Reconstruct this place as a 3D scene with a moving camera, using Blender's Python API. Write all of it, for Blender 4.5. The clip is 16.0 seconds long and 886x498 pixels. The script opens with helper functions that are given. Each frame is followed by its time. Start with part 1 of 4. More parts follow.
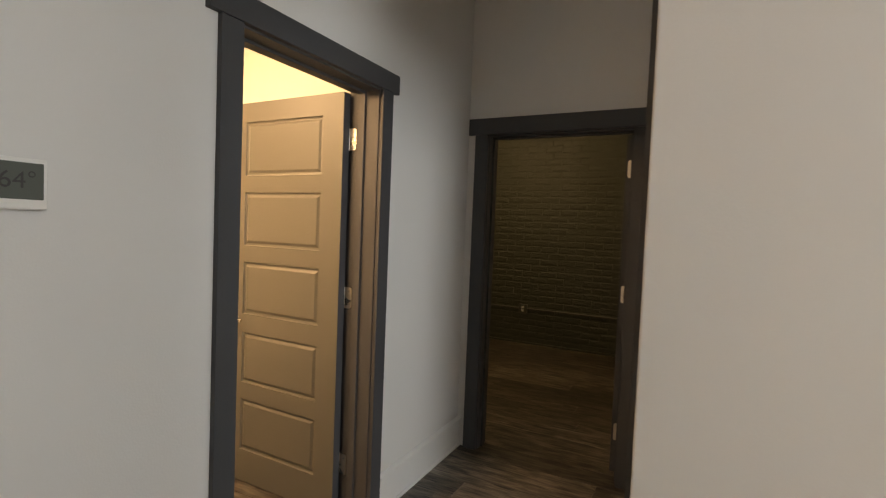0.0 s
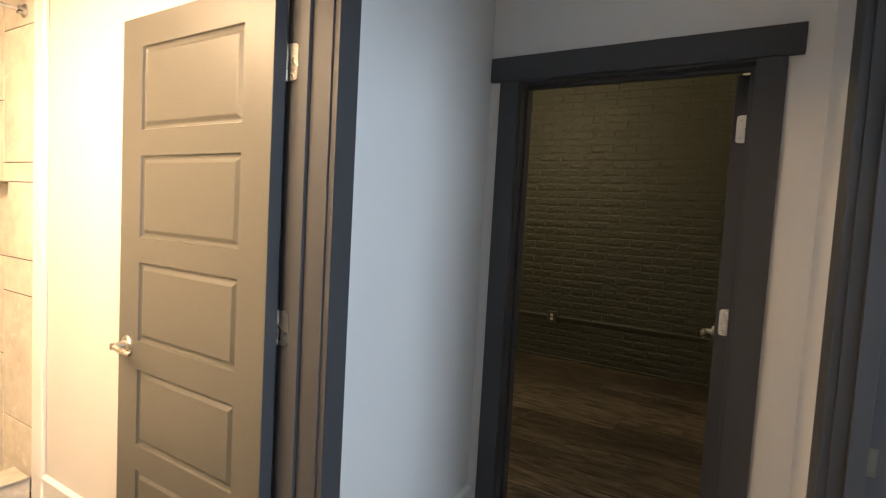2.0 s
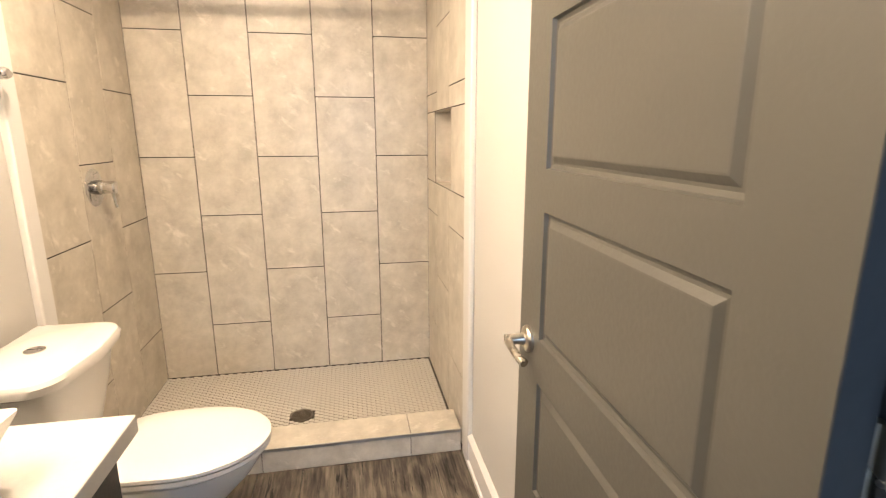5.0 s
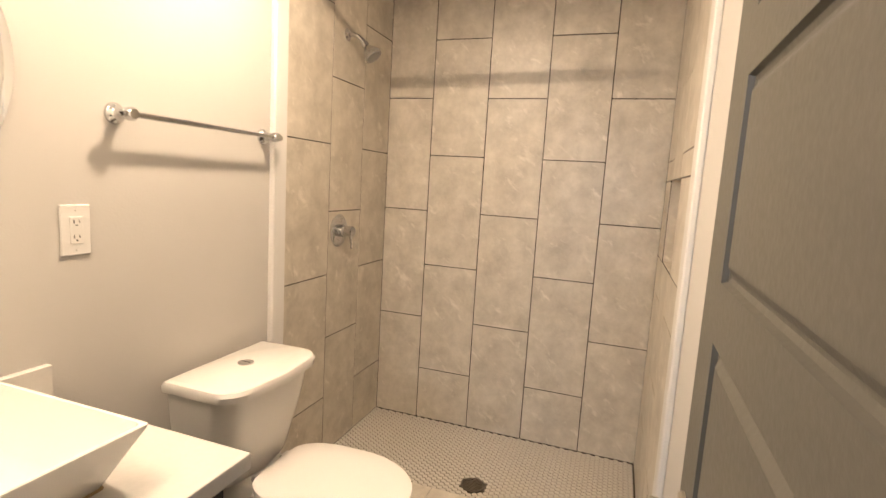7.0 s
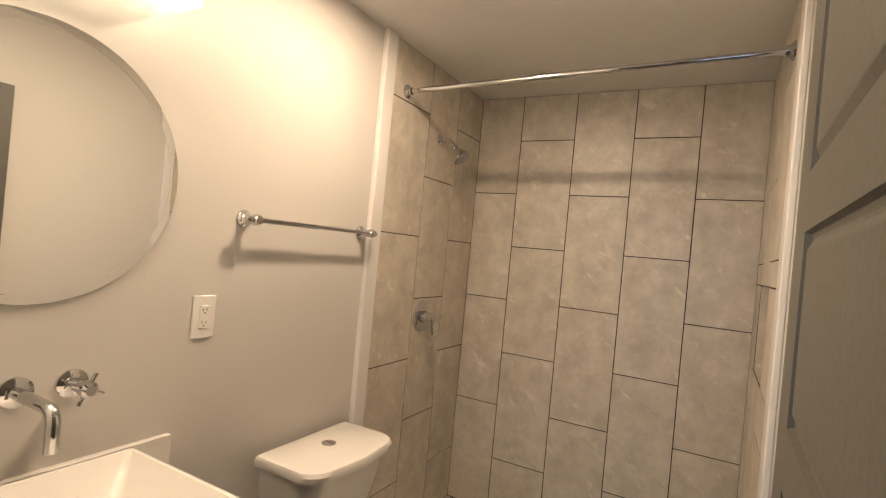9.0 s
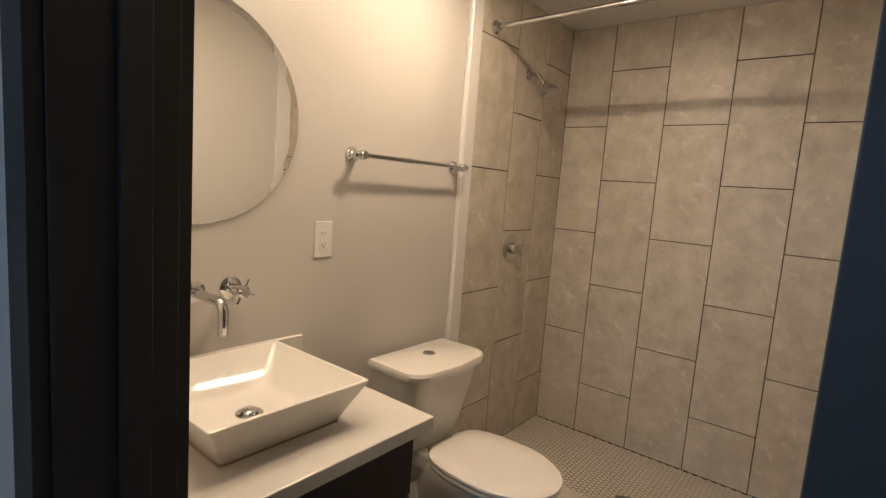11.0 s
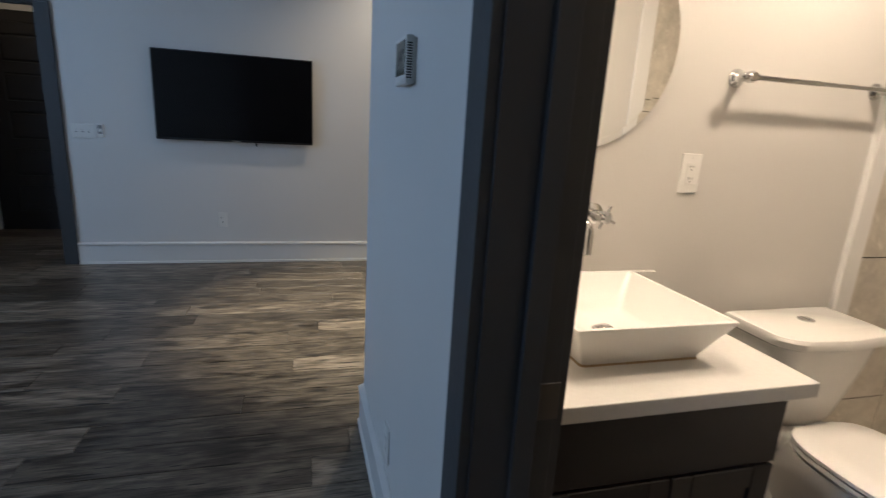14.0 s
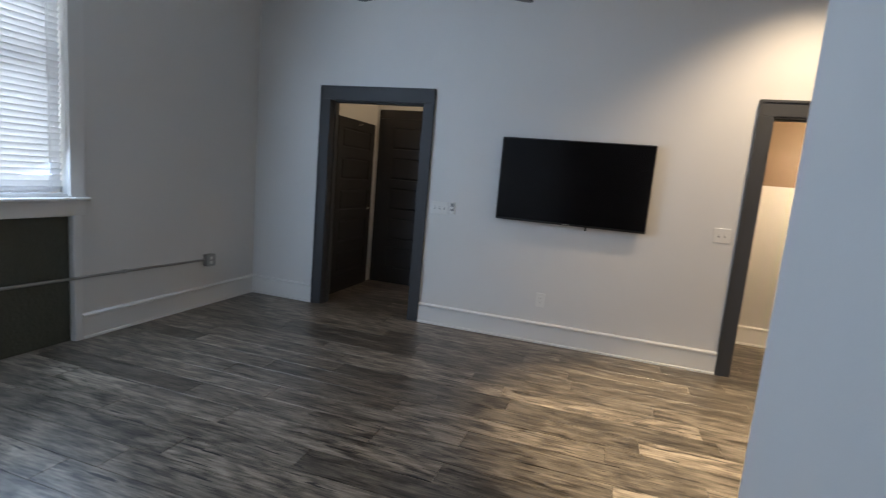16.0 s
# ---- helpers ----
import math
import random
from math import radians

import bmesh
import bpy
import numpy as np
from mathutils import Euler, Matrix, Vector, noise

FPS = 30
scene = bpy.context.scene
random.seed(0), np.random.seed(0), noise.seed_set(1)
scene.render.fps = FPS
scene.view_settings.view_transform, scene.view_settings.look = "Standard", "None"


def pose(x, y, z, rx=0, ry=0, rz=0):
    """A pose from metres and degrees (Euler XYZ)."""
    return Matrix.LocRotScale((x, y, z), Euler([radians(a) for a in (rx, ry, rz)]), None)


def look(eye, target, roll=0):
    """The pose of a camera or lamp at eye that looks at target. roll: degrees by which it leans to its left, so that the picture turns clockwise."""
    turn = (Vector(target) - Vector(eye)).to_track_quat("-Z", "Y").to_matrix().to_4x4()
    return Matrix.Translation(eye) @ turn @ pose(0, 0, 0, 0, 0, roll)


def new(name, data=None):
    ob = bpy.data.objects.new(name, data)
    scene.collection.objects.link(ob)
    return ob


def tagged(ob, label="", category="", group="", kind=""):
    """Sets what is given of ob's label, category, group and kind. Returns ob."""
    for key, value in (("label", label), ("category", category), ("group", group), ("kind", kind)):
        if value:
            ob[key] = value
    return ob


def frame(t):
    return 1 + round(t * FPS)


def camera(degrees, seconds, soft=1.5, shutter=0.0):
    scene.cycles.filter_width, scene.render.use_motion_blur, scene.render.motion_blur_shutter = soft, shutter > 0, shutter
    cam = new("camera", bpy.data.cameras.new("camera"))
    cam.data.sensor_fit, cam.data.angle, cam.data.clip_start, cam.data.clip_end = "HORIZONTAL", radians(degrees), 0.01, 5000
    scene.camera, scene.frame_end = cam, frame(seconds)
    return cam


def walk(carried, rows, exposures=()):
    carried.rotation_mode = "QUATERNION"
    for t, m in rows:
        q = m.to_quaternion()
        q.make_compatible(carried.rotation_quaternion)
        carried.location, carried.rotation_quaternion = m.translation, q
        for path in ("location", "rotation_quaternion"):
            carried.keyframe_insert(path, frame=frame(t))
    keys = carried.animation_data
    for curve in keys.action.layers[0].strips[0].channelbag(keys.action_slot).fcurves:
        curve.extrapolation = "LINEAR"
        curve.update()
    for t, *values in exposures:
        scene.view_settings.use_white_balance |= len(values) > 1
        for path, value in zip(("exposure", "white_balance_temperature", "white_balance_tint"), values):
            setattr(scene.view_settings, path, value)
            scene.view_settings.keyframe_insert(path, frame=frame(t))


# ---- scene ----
cam = camera(82.7, 16.0, soft=1.15, shutter=0.3)
PATH = [
    (0, (1.337, -0.417, 1.423), (0.408, 1.352, 1.335), 2.3),
    (0.5, (1.275, -0.205, 1.419), (0.225, 1.494, 1.311), 2.4),
    (1, (1.149, 0.066, 1.415), (0.091, 1.759, 1.299), 2.8),
    (1.5, (1.043, 0.257, 1.422), (0.016, 1.969, 1.299), 3.1),
    (2, (0.932, 0.483, 1.407), (-0.067, 2.211, 1.285), 3.2),
    (2.5, (0.838, 0.64, 1.393), (-0.22, 2.33, 1.234), 3.3),
    (3, (0.681, 0.776, 1.381), (-0.584, 2.309, 1.152), 2.5),
    (3.5, (0.549, 0.872, 1.378), (-1.025, 2.079, 1.121), 1.5),
    (4, (0.39, 0.929, 1.359), (-1.368, 1.829, 1.047), 0.5),
    (6.5, (-0.067, 1.285, 1.348), (-1.986, 0.882, 0.954), 1.9),
    (7, (-0.067, 1.318, 1.398), (-1.942, 0.673, 1.138), 3.4),
    (7.5, (-0.071, 1.322, 1.444), (-1.908, 0.544, 1.297), 4.4),
    (8, (-0.067, 1.321, 1.483), (-1.873, 0.462, 1.456), 4.4),
    (10.5, (0.169, 1.444, 1.492), (-1.458, 0.29, 1.348), 4.3),
    (11, (0.151, 1.448, 1.432), (-1.403, 0.212, 1.194), 4.2),
    (11.5, (0.105, 1.433, 1.364), (-1.337, 0.082, 1.057), 4.3),
    (12, (0.077, 1.426, 1.317), (-1.24, -0.032, 0.947), 3.8),
    (12.5, (0.094, 1.418, 1.285), (-1.117, -0.116, 0.863), 3.7),
    (13, (0.119, 1.423, 1.301), (-0.922, -0.221, 0.84), 3.5),
    (13.5, (0.179, 1.432, 1.319), (-0.654, -0.323, 0.844), 3.7),
    (14, (0.245, 1.418, 1.338), (-0.274, -0.452, 0.854), 3.4),
    (14.5, (0.316, 1.335, 1.359), (0.085, -0.598, 0.9), 4.0),
    (15, (0.402, 1.36, 1.364), (0.388, -0.602, 0.977), 4.4),
    (15.5, (0.503, 1.185, 1.38), (0.755, -0.774, 1.064), 5.1),
    (16, (0.525, 1.106, 1.399), (1.117, -0.783, 1.116), 5.0),
]
LIGHTING = [
    (0, 0.14, 10900, 19), (0.5, 0.25, 10300, 18), (1, 0.45, 10000, 18), (1.5, 0.55, 8800, 16), (2, 0.7, 7700, 14), (2.5, 0.85, 7200, 12), (3, 0.65, 6300, 9), (3.5, 0.45, 6200, 9), (4, 0.35, 6200, 9),
    (6.3, -0.15, 6300, 11), (6.5, -0.18, 6300, 11), (7, -0.42, 6400, 12), (8, -0.75, 6500, 12), (10.5, -1.4, 6500, 12), (11.5, -1.35, 6400, 11), (12.5, -1.2, 6200, 10),
    (13.5, -0.9, 5950, 9), (14, -0.76, 5800, 9), (14.5, -0.5, 6000, 9), (15, -0.45, 5900, 9), (15.5, -0.28, 6100, 10), (16, -0.08, 6650, 12)]
walk(cam, [(t, look(eye, target, roll)) for t, eye, target, roll in PATH], LIGHTING)

# ---- world and light ----
world = bpy.data.worlds.new("world")
scene.world = world
world.use_nodes = True
wn = world.node_tree
sky = wn.nodes.new("ShaderNodeTexSky")
sky.sky_type = "NISHITA"
sky.sun_disc = False
sky.sun_elevation = radians(35)
sky.sun_rotation = radians(200)
wn.nodes["Background"].inputs["Strength"].default_value = 0.12
wn.links.new(sky.outputs["Color"], wn.nodes["Background"].inputs["Color"])


def lamp(name, kind, loc, power, color, size=0.1, target=None, size_y=None, spot=None):
    d = bpy.data.lights.new(name, kind)
    d.energy, d.color = power, color
    if kind == "AREA":
        d.size = size
        if size_y:
            d.shape, d.size_y = "RECTANGLE", size_y
    elif kind != "SUN":
        d.shadow_soft_size = size
    if spot:
        d.spot_size, d.spot_blend = radians(spot), 0.75
    ob = new(name, d)
    ob.matrix_world = look(loc, target) if target else Matrix.Translation(loc)
    return ob


WARM = (1.0, 0.76, 0.49)
DAY = (0.50, 0.71, 1.0)
# daylight: area lamps added inside the blind and at the far room's closed wall
lamp("daylight_living", "AREA", (3.86, -0.73, 1.90), 62, (0.53, 0.73, 1.0), 1.2, (0.7, -0.85, 1.0), 1.5)
lamp("daylight_room", "AREA", (3.9, 1.50, 1.8), 66, DAY, 1.15, (1.2, 1.50, 1.3), 1.6)
# lamps of the rooms
lamp("kitchen_lamp", "SPOT", (-0.75, -1.35, 3.05), 30, WARM, 0.06, (-0.75, -1.35, 0), spot=160)
lamp("kitchen_downlight", "SPOT", (-0.22, -2.0, 3.32), 1250, (1.0, 0.82, 0.54), 0.05, (-0.20, -1.98, 0), spot=50)
lamp("wall_downlight", "SPOT", (-0.85, -2.55, 3.32), 190, (1.0, 0.80, 0.56), 0.05, (-0.75, -2.85, 0), spot=112)
lamp("bedroom_lamp", "POINT", (-0.90, 4.0, 2.50), 19, (1.0, 0.83, 0.53), 0.07)
lamp("bath_downlight", "AREA", (-1.30, 0.52, 2.396), 40, (1.0, 0.75, 0.515), 0.09, (-1.30, 0.52, 0))
lamp("vanity_lamp", "AREA", (-0.52, 0.21, 2.10), 23, (1.0, 0.75, 0.515), 0.5, (-0.52, 0.9, 1.6), 0.1)
lamp("closet_lamp", "POINT", (2.0, -4.0, 2.75), 13, WARM, 0.08)
# unseen fill added at mid height to brighten the low wall beyond the doorway
lamp("side_hall_fill", "POINT", (-1.5, -3.85, 1.9), 55, WARM, 0.08)


# ---- materials ----
def mat(name, color, rough=0.5, metal=0.0, vary=0.06, scale=3.0, bump=0.05, bscale=150.0, color2=None, spec=0.5, coat=0.0):
    """Principled paint with two scales of variation and a fine relief."""
    m = bpy.data.materials.new(name)
    m.use_nodes = True
    n, l = m.node_tree.nodes, m.node_tree.links
    b = n["Principled BSDF"]
    b.inputs["Roughness"].default_value = rough
    b.inputs["Metallic"].default_value = metal
    b.inputs["Specular IOR Level"].default_value = spec
    b.inputs["Coat Weight"].default_value = coat
    co = n.new("ShaderNodeTexCoord")
    big = n.new("ShaderNodeTexNoise")
    big.inputs["Scale"].default_value = scale
    big.inputs["Detail"].default_value = 4
    l.new(co.outputs["Object"], big.inputs["Vector"])
    ramp = n.new("ShaderNodeMix")
    ramp.data_type = "RGBA"
    c2 = color2 or tuple(max(0.0, c * (1 - vary)) for c in color)
    ramp.inputs["A"].default_value = (*color, 1)
    ramp.inputs["B"].default_value = (*c2, 1)
    l.new(big.outputs["Fac"], ramp.inputs["Factor"])
    l.new(ramp.outputs["Result"], b.inputs["Base Color"])
    fine = n.new("ShaderNodeTexNoise")
    fine.inputs["Scale"].default_value = bscale
    fine.inputs["Detail"].default_value = 3
    l.new(co.outputs["Object"], fine.inputs["Vector"])
    if bump > 0:
        bp = n.new("ShaderNodeBump")
        bp.inputs["Strength"].default_value = bump
        bp.inputs["Distance"].default_value = 0.01
        l.new(fine.outputs["Fac"], bp.inputs["Height"])
        l.new(bp.outputs["Normal"], b.inputs["Normal"])
    mr = n.new("ShaderNodeMapRange")
    mr.inputs["To Min"].default_value = max(0.02, rough - 0.06)
    mr.inputs["To Max"].default_value = min(1.0, rough + 0.06)
    l.new(fine.outputs["Fac"], mr.inputs["Value"])
    l.new(mr.outputs["Result"], b.inputs["Roughness"])
    return m


M_WALL = mat("wall_paint", (0.68, 0.67, 0.65), 0.55, vary=0.04, bump=0.06)
M_BATHWALL = mat("bath_paint", (0.572, 0.555, 0.525), 0.5, vary=0.03, bump=0.05)
M_CEIL = mat("ceiling_paint", (0.72, 0.71, 0.69), 0.8, vary=0.04)
M_WHITE = mat("white_trim", (0.72, 0.71, 0.69), 0.35, vary=0.04, bump=0.03)
M_DARK = mat("charcoal_trim", (0.060, 0.062, 0.066), 0.50, spec=0.25, vary=0.12, bump=0.05, bscale=60)
# same paint as the trim, lightened and warmed to look lit by the bath
M_DARK_LIT = mat("charcoal_trim_lit", (0.098, 0.094, 0.079), 0.42, vary=0.06, bump=0.05, bscale=90)
M_CAB = mat("espresso_cabinet", (0.013, 0.012, 0.0125), 0.42, vary=0.2, bump=0.03)
M_CERAMIC = mat("white_ceramic", (0.76, 0.745, 0.71), 0.07, vary=0.01, bump=0.0, coat=0.3)
M_SEAT = mat("white_seat_plastic", (0.78, 0.76, 0.73), 0.22, vary=0.01, bump=0.0)
M_QUARTZ = mat("white_quartz", (0.64, 0.625, 0.59), 0.22, vary=0.1, scale=90, bump=0.0)
M_CHROME = mat("chrome", (0.60, 0.60, 0.60), 0.06, 1.0, vary=0.03, bump=0.0, bscale=12)
M_NICKEL = mat("brushed_nickel", (0.66, 0.62, 0.55), 0.28, 1.0, vary=0.06, bump=0.0, bscale=12)
M_PLASTIC = mat("white_plastic", (0.74, 0.73, 0.70), 0.35, vary=0.02, bump=0.0)
M_SLOT = mat("dark_slot", (0.02, 0.02, 0.02), 0.6, bump=0.0)
M_SCREEN = mat("tv_screen", (0.004, 0.004, 0.005), 0.16, spec=0.2, vary=0.1, bump=0.0)
M_TVFRAME = mat("tv_plastic", (0.012, 0.012, 0.013), 0.3, bump=0.0)
M_LCD = mat("lcd_glass", (0.085, 0.10, 0.088), 0.15, bump=0.0)
M_DRAIN = mat("aged_drain_metal", (0.24, 0.21, 0.17), 0.35, 1.0, vary=0.25, scale=40, bump=0.0)
M_STEEL = mat("galvanised_steel", (0.45, 0.45, 0.44), 0.4, 1.0, vary=0.15, scale=30, bump=0.04)
M_GROUT = mat("grout", (0.032, 0.025, 0.02), 0.9, vary=0.25, scale=12, bump=0.2)
M_WHITEGROUT = mat("mosaic_grout", (0.085, 0.07, 0.055), 0.9, vary=0.3, scale=9, bump=0.2)
M_BRICKPAINT = mat("dark_brick_paint", (0.068, 0.072, 0.055), 0.40, vary=0.3, scale=8, bump=0.8, bscale=45)
M_BLIND = mat("white_blind", (0.80, 0.80, 0.80), 0.45, vary=0.03, bump=0.02)
_n, _l = M_BLIND.node_tree.nodes, M_BLIND.node_tree.links
_tr, _mx = _n.new("ShaderNodeBsdfTranslucent"), _n.new("ShaderNodeMixShader")
_tr.inputs["Color"].default_value = (0.85, 0.88, 0.92, 1)
_mx.inputs["Fac"].default_value = 0.3
_l.new(_n["Principled BSDF"].outputs[0], _mx.inputs[1])
_l.new(_tr.outputs[0], _mx.inputs[2])
_l.new(_mx.outputs[0], _n["Material Output"].inputs["Surface"])
M_CLOSETDOOR = mat("dark_closet_door", (0.024, 0.023, 0.024), 0.6, vary=0.1, bump=0.04)
M_MOSAIC = mat("white_mosaic", (0.56, 0.53, 0.475), 0.25, vary=0.08, scale=30, bump=0.02)
M_FAN = mat("grey_fan", (0.13, 0.13, 0.135), 0.45, vary=0.1, bump=0.02)


def emit(name, color, strength):
    m = bpy.data.materials.new(name)
    m.use_nodes = True
    b = m.node_tree.nodes["Principled BSDF"]
    b.inputs["Base Color"].default_value = (0.8, 0.8, 0.8, 1)
    b.inputs["Emission Color"].default_value = (*color, 1)
    b.inputs["Emission Strength"].default_value = strength
    return m


M_LAMPGLASS = emit("lit_frosted_glass", (1.0, 0.80, 0.55), 9)
M_SKYGLOW = emit("overcast_distance", (0.80, 0.90, 1.0), 6.5)

M_MIRROR = bpy.data.materials.new("mirror_glass")
M_MIRROR.use_nodes = True
_b = M_MIRROR.node_tree.nodes["Principled BSDF"]
_b.inputs["Metallic"].default_value, _b.inputs["Roughness"].default_value = 1.0, 0.01
_b.inputs["Base Color"].default_value = (0.88, 0.89, 0.87, 1)


def plank_material():
    """Weathered grey-brown wood planks, grain along x."""
    m = bpy.data.materials.new("wood_planks")
    m.use_nodes = True
    n, l = m.node_tree.nodes, m.node_tree.links
    b = n["Principled BSDF"]
    co = n.new("ShaderNodeTexCoord")
    info = n.new("ShaderNodeObjectInfo")
    add = n.new("ShaderNodeVectorMath")
    add.operation = "MULTIPLY_ADD"
    comb = n.new("ShaderNodeCombineXYZ")
    for i in range(3):
        l.new(info.outputs["Random"], comb.inputs[i])
    l.new(comb.outputs[0], add.inputs[0])
    add.inputs[1].default_value = (37, 19, 11)
    l.new(co.outputs["Object"], add.inputs[2])
    mp = n.new("ShaderNodeMapping")
    mp.inputs["Scale"].default_value = (2.6, 34, 8)
    l.new(add.outputs[0], mp.inputs["Vector"])
    grain = n.new("ShaderNodeTexNoise")
    grain.inputs["Scale"].default_value = 2.2
    grain.inputs["Detail"].default_value = 8
    grain.inputs["Roughness"].default_value = 0.7
    l.new(mp.outputs[0], grain.inputs["Vector"])
    mp2 = n.new("ShaderNodeMapping")
    mp2.inputs["Scale"].default_value = (3.6, 13, 3)
    l.new(add.outputs[0], mp2.inputs["Vector"])
    blotch = n.new("ShaderNodeTexNoise")
    blotch.inputs["Scale"].default_value = 1.5
    blotch.inputs["Detail"].default_value = 5
    blotch.inputs["Distortion"].default_value = 0.5
    l.new(mp2.outputs[0], blotch.inputs["Vector"])
    both = n.new("ShaderNodeMix")
    both.inputs["Factor"].default_value = 0.5
    l.new(grain.outputs["Fac"], both.inputs["A"])
    l.new(blotch.outputs["Fac"], both.inputs["B"])
    cr = n.new("ShaderNodeValToRGB")
    e = cr.color_ramp.elements
    e[0].position, e[0].color = 0.38, (0.017, 0.0135, 0.0105, 1)
    e[1].position, e[1].color = 0.64, (0.262, 0.222, 0.176, 1)
    mid = e.new(0.48)
    mid.color = (0.095, 0.078, 0.061, 1)
    l.new(both.outputs["Result"], cr.inputs["Fac"])
    hsv = n.new("ShaderNodeHueSaturation")
    mr = n.new("ShaderNodeMapRange")
    mr.inputs["To Min"].default_value, mr.inputs["To Max"].default_value = 0.5, 1.35
    l.new(info.outputs["Random"], mr.inputs["Value"])
    l.new(mr.outputs[0], hsv.inputs["Value"])
    l.new(cr.outputs["Color"], hsv.inputs["Color"])
    # long dark cracks
    mp3 = n.new("ShaderNodeMapping")
    mp3.inputs["Scale"].default_value = (2.2, 30, 3)
    l.new(add.outputs[0], mp3.inputs["Vector"])
    crack = n.new("ShaderNodeTexNoise")
    crack.inputs["Scale"].default_value = 1.9
    crack.inputs["Detail"].default_value = 3
    crack.inputs["Distortion"].default_value = 0.4
    l.new(mp3.outputs[0], crack.inputs["Vector"])
    ck = n.new("ShaderNodeMapRange")
    ck.inputs["From Min"].default_value, ck.inputs["From Max"].default_value = 0.625, 0.66
    l.new(crack.outputs["Fac"], ck.inputs["Value"])
    dark = n.new("ShaderNodeMix")
    dark.data_type = "RGBA"
    dark.inputs["B"].default_value = (0.010, 0.008, 0.007, 1)
    l.new(ck.outputs[0], dark.inputs["Factor"])
    l.new(hsv.outputs["Color"], dark.inputs["A"])
    l.new(dark.outputs["Result"], b.inputs["Base Color"])
    rr = n.new("ShaderNodeMapRange")
    rr.inputs["To Min"].default_value, rr.inputs["To Max"].default_value = 0.42, 0.24
    l.new(grain.outputs["Fac"], rr.inputs["Value"])
    l.new(rr.outputs[0], b.inputs["Roughness"])
    bp = n.new("ShaderNodeBump")
    bp.inputs["Strength"].default_value, bp.inputs["Distance"].default_value = 0.25, 0.004
    l.new(grain.outputs["Fac"], bp.inputs["Height"])
    l.new(bp.outputs["Normal"], b.inputs["Normal"])
    return m


def stone_tile_material():
    """Beige-grey porcelain with cloudy patches and pale diagonal veins."""
    m = bpy.data.materials.new("stone_look_tile")
    m.use_nodes = True
    n, l = m.node_tree.nodes, m.node_tree.links
    b = n["Principled BSDF"]
    co = n.new("ShaderNodeTexCoord")
    info = n.new("ShaderNodeObjectInfo")
    comb = n.new("ShaderNodeCombineXYZ")
    for i in range(3):
        l.new(info.outputs["Random"], comb.inputs[i])
    add = n.new("ShaderNodeVectorMath")
    add.operation = "MULTIPLY_ADD"
    l.new(comb.outputs[0], add.inputs[0])
    add.inputs[1].default_value = (31, 47, 23)
    l.new(co.outputs["Object"], add.inputs[2])
    cloud = n.new("ShaderNodeTexNoise")
    cloud.inputs["Scale"].default_value = 8
    cloud.inputs["Detail"].default_value = 10
    cloud.inputs["Roughness"].default_value = 0.68
    cloud.inputs["Distortion"].default_value = 0.15
    l.new(add.outputs[0], cloud.inputs["Vector"])
    cr = n.new("ShaderNodeValToRGB")
    e = cr.color_ramp.elements
    e[0].position, e[0].color = 0.32, (0.427, 0.391, 0.327, 1)
    e[1].position, e[1].color = 0.70, (0.644, 0.596, 0.511, 1)
    l.new(cloud.outputs["Fac"], cr.inputs["Fac"])
    mp = n.new("ShaderNodeMapping")
    mp.vector_type = "TEXTURE"
    mp.inputs["Rotation"].default_value = (0.75, 0.75, 0.0)
    mp.inputs["Scale"].default_value = (0.09, 0.09, 0.4)
    l.new(add.outputs[0], mp.inputs["Vector"])
    vein = n.new("ShaderNodeTexNoise")
    vein.inputs["Scale"].default_value = 1.6
    vein.inputs["Detail"].default_value = 9
    vein.inputs["Roughness"].default_value = 0.66
    vein.inputs["Distortion"].default_value = 0.35
    l.new(mp.outputs[0], vein.inputs["Vector"])
    vr = n.new("ShaderNodeValToRGB")
    ve = vr.color_ramp.elements
    ve[0].position, ve[0].color = 0.57, (0, 0, 0, 1)
    ve[1].position, ve[1].color = 0.70, (1, 1, 1, 1)
    l.new(vein.outputs["Fac"], vr.inputs["Fac"])
    mix = n.new("ShaderNodeMix")
    mix.data_type = "RGBA"
    mix.inputs["B"].default_value = (0.684, 0.636, 0.554, 1)
    l.new(vr.outputs["Color"], mix.inputs["Factor"])
    l.new(cr.outputs["Color"], mix.inputs["A"])
    l.new(mix.outputs["Result"], b.inputs["Base Color"])
    b.inputs["Roughness"].default_value = 0.34
    bp = n.new("ShaderNodeBump")
    bp.inputs["Strength"].default_value, bp.inputs["Distance"].default_value = 0.3, 0.004
    l.new(vein.outputs["Fac"], bp.inputs["Height"])
    l.new(bp.outputs["Normal"], b.inputs["Normal"])
    return m


M_PLANK = plank_material()
M_TILE = stone_tile_material()


# ---- mesh helpers ----
def bm_box(bm, x0, x1, y0, y1, z0, z1, bevel=0.0, seg=1):
    r = bmesh.ops.create_cube(bm, size=1)
    vs = r["verts"]
    for v in vs:
        v.co = Vector((x0 + (v.co.x + 0.5) * (x1 - x0), y0 + (v.co.y + 0.5) * (y1 - y0), z0 + (v.co.z + 0.5) * (z1 - z0)))
    if bevel > 0:
        es = {e for v in vs for e in v.link_edges}
        bmesh.ops.bevel(bm, geom=list(es), offset=bevel, segments=seg, affect="EDGES", profile=0.5)
    return bm


def bx(x0, x1, y0, y1, z0, z1, bevel=0.0, seg=1):
    return bm_box(bmesh.new(), x0, x1, y0, y1, z0, z1, bevel, seg)


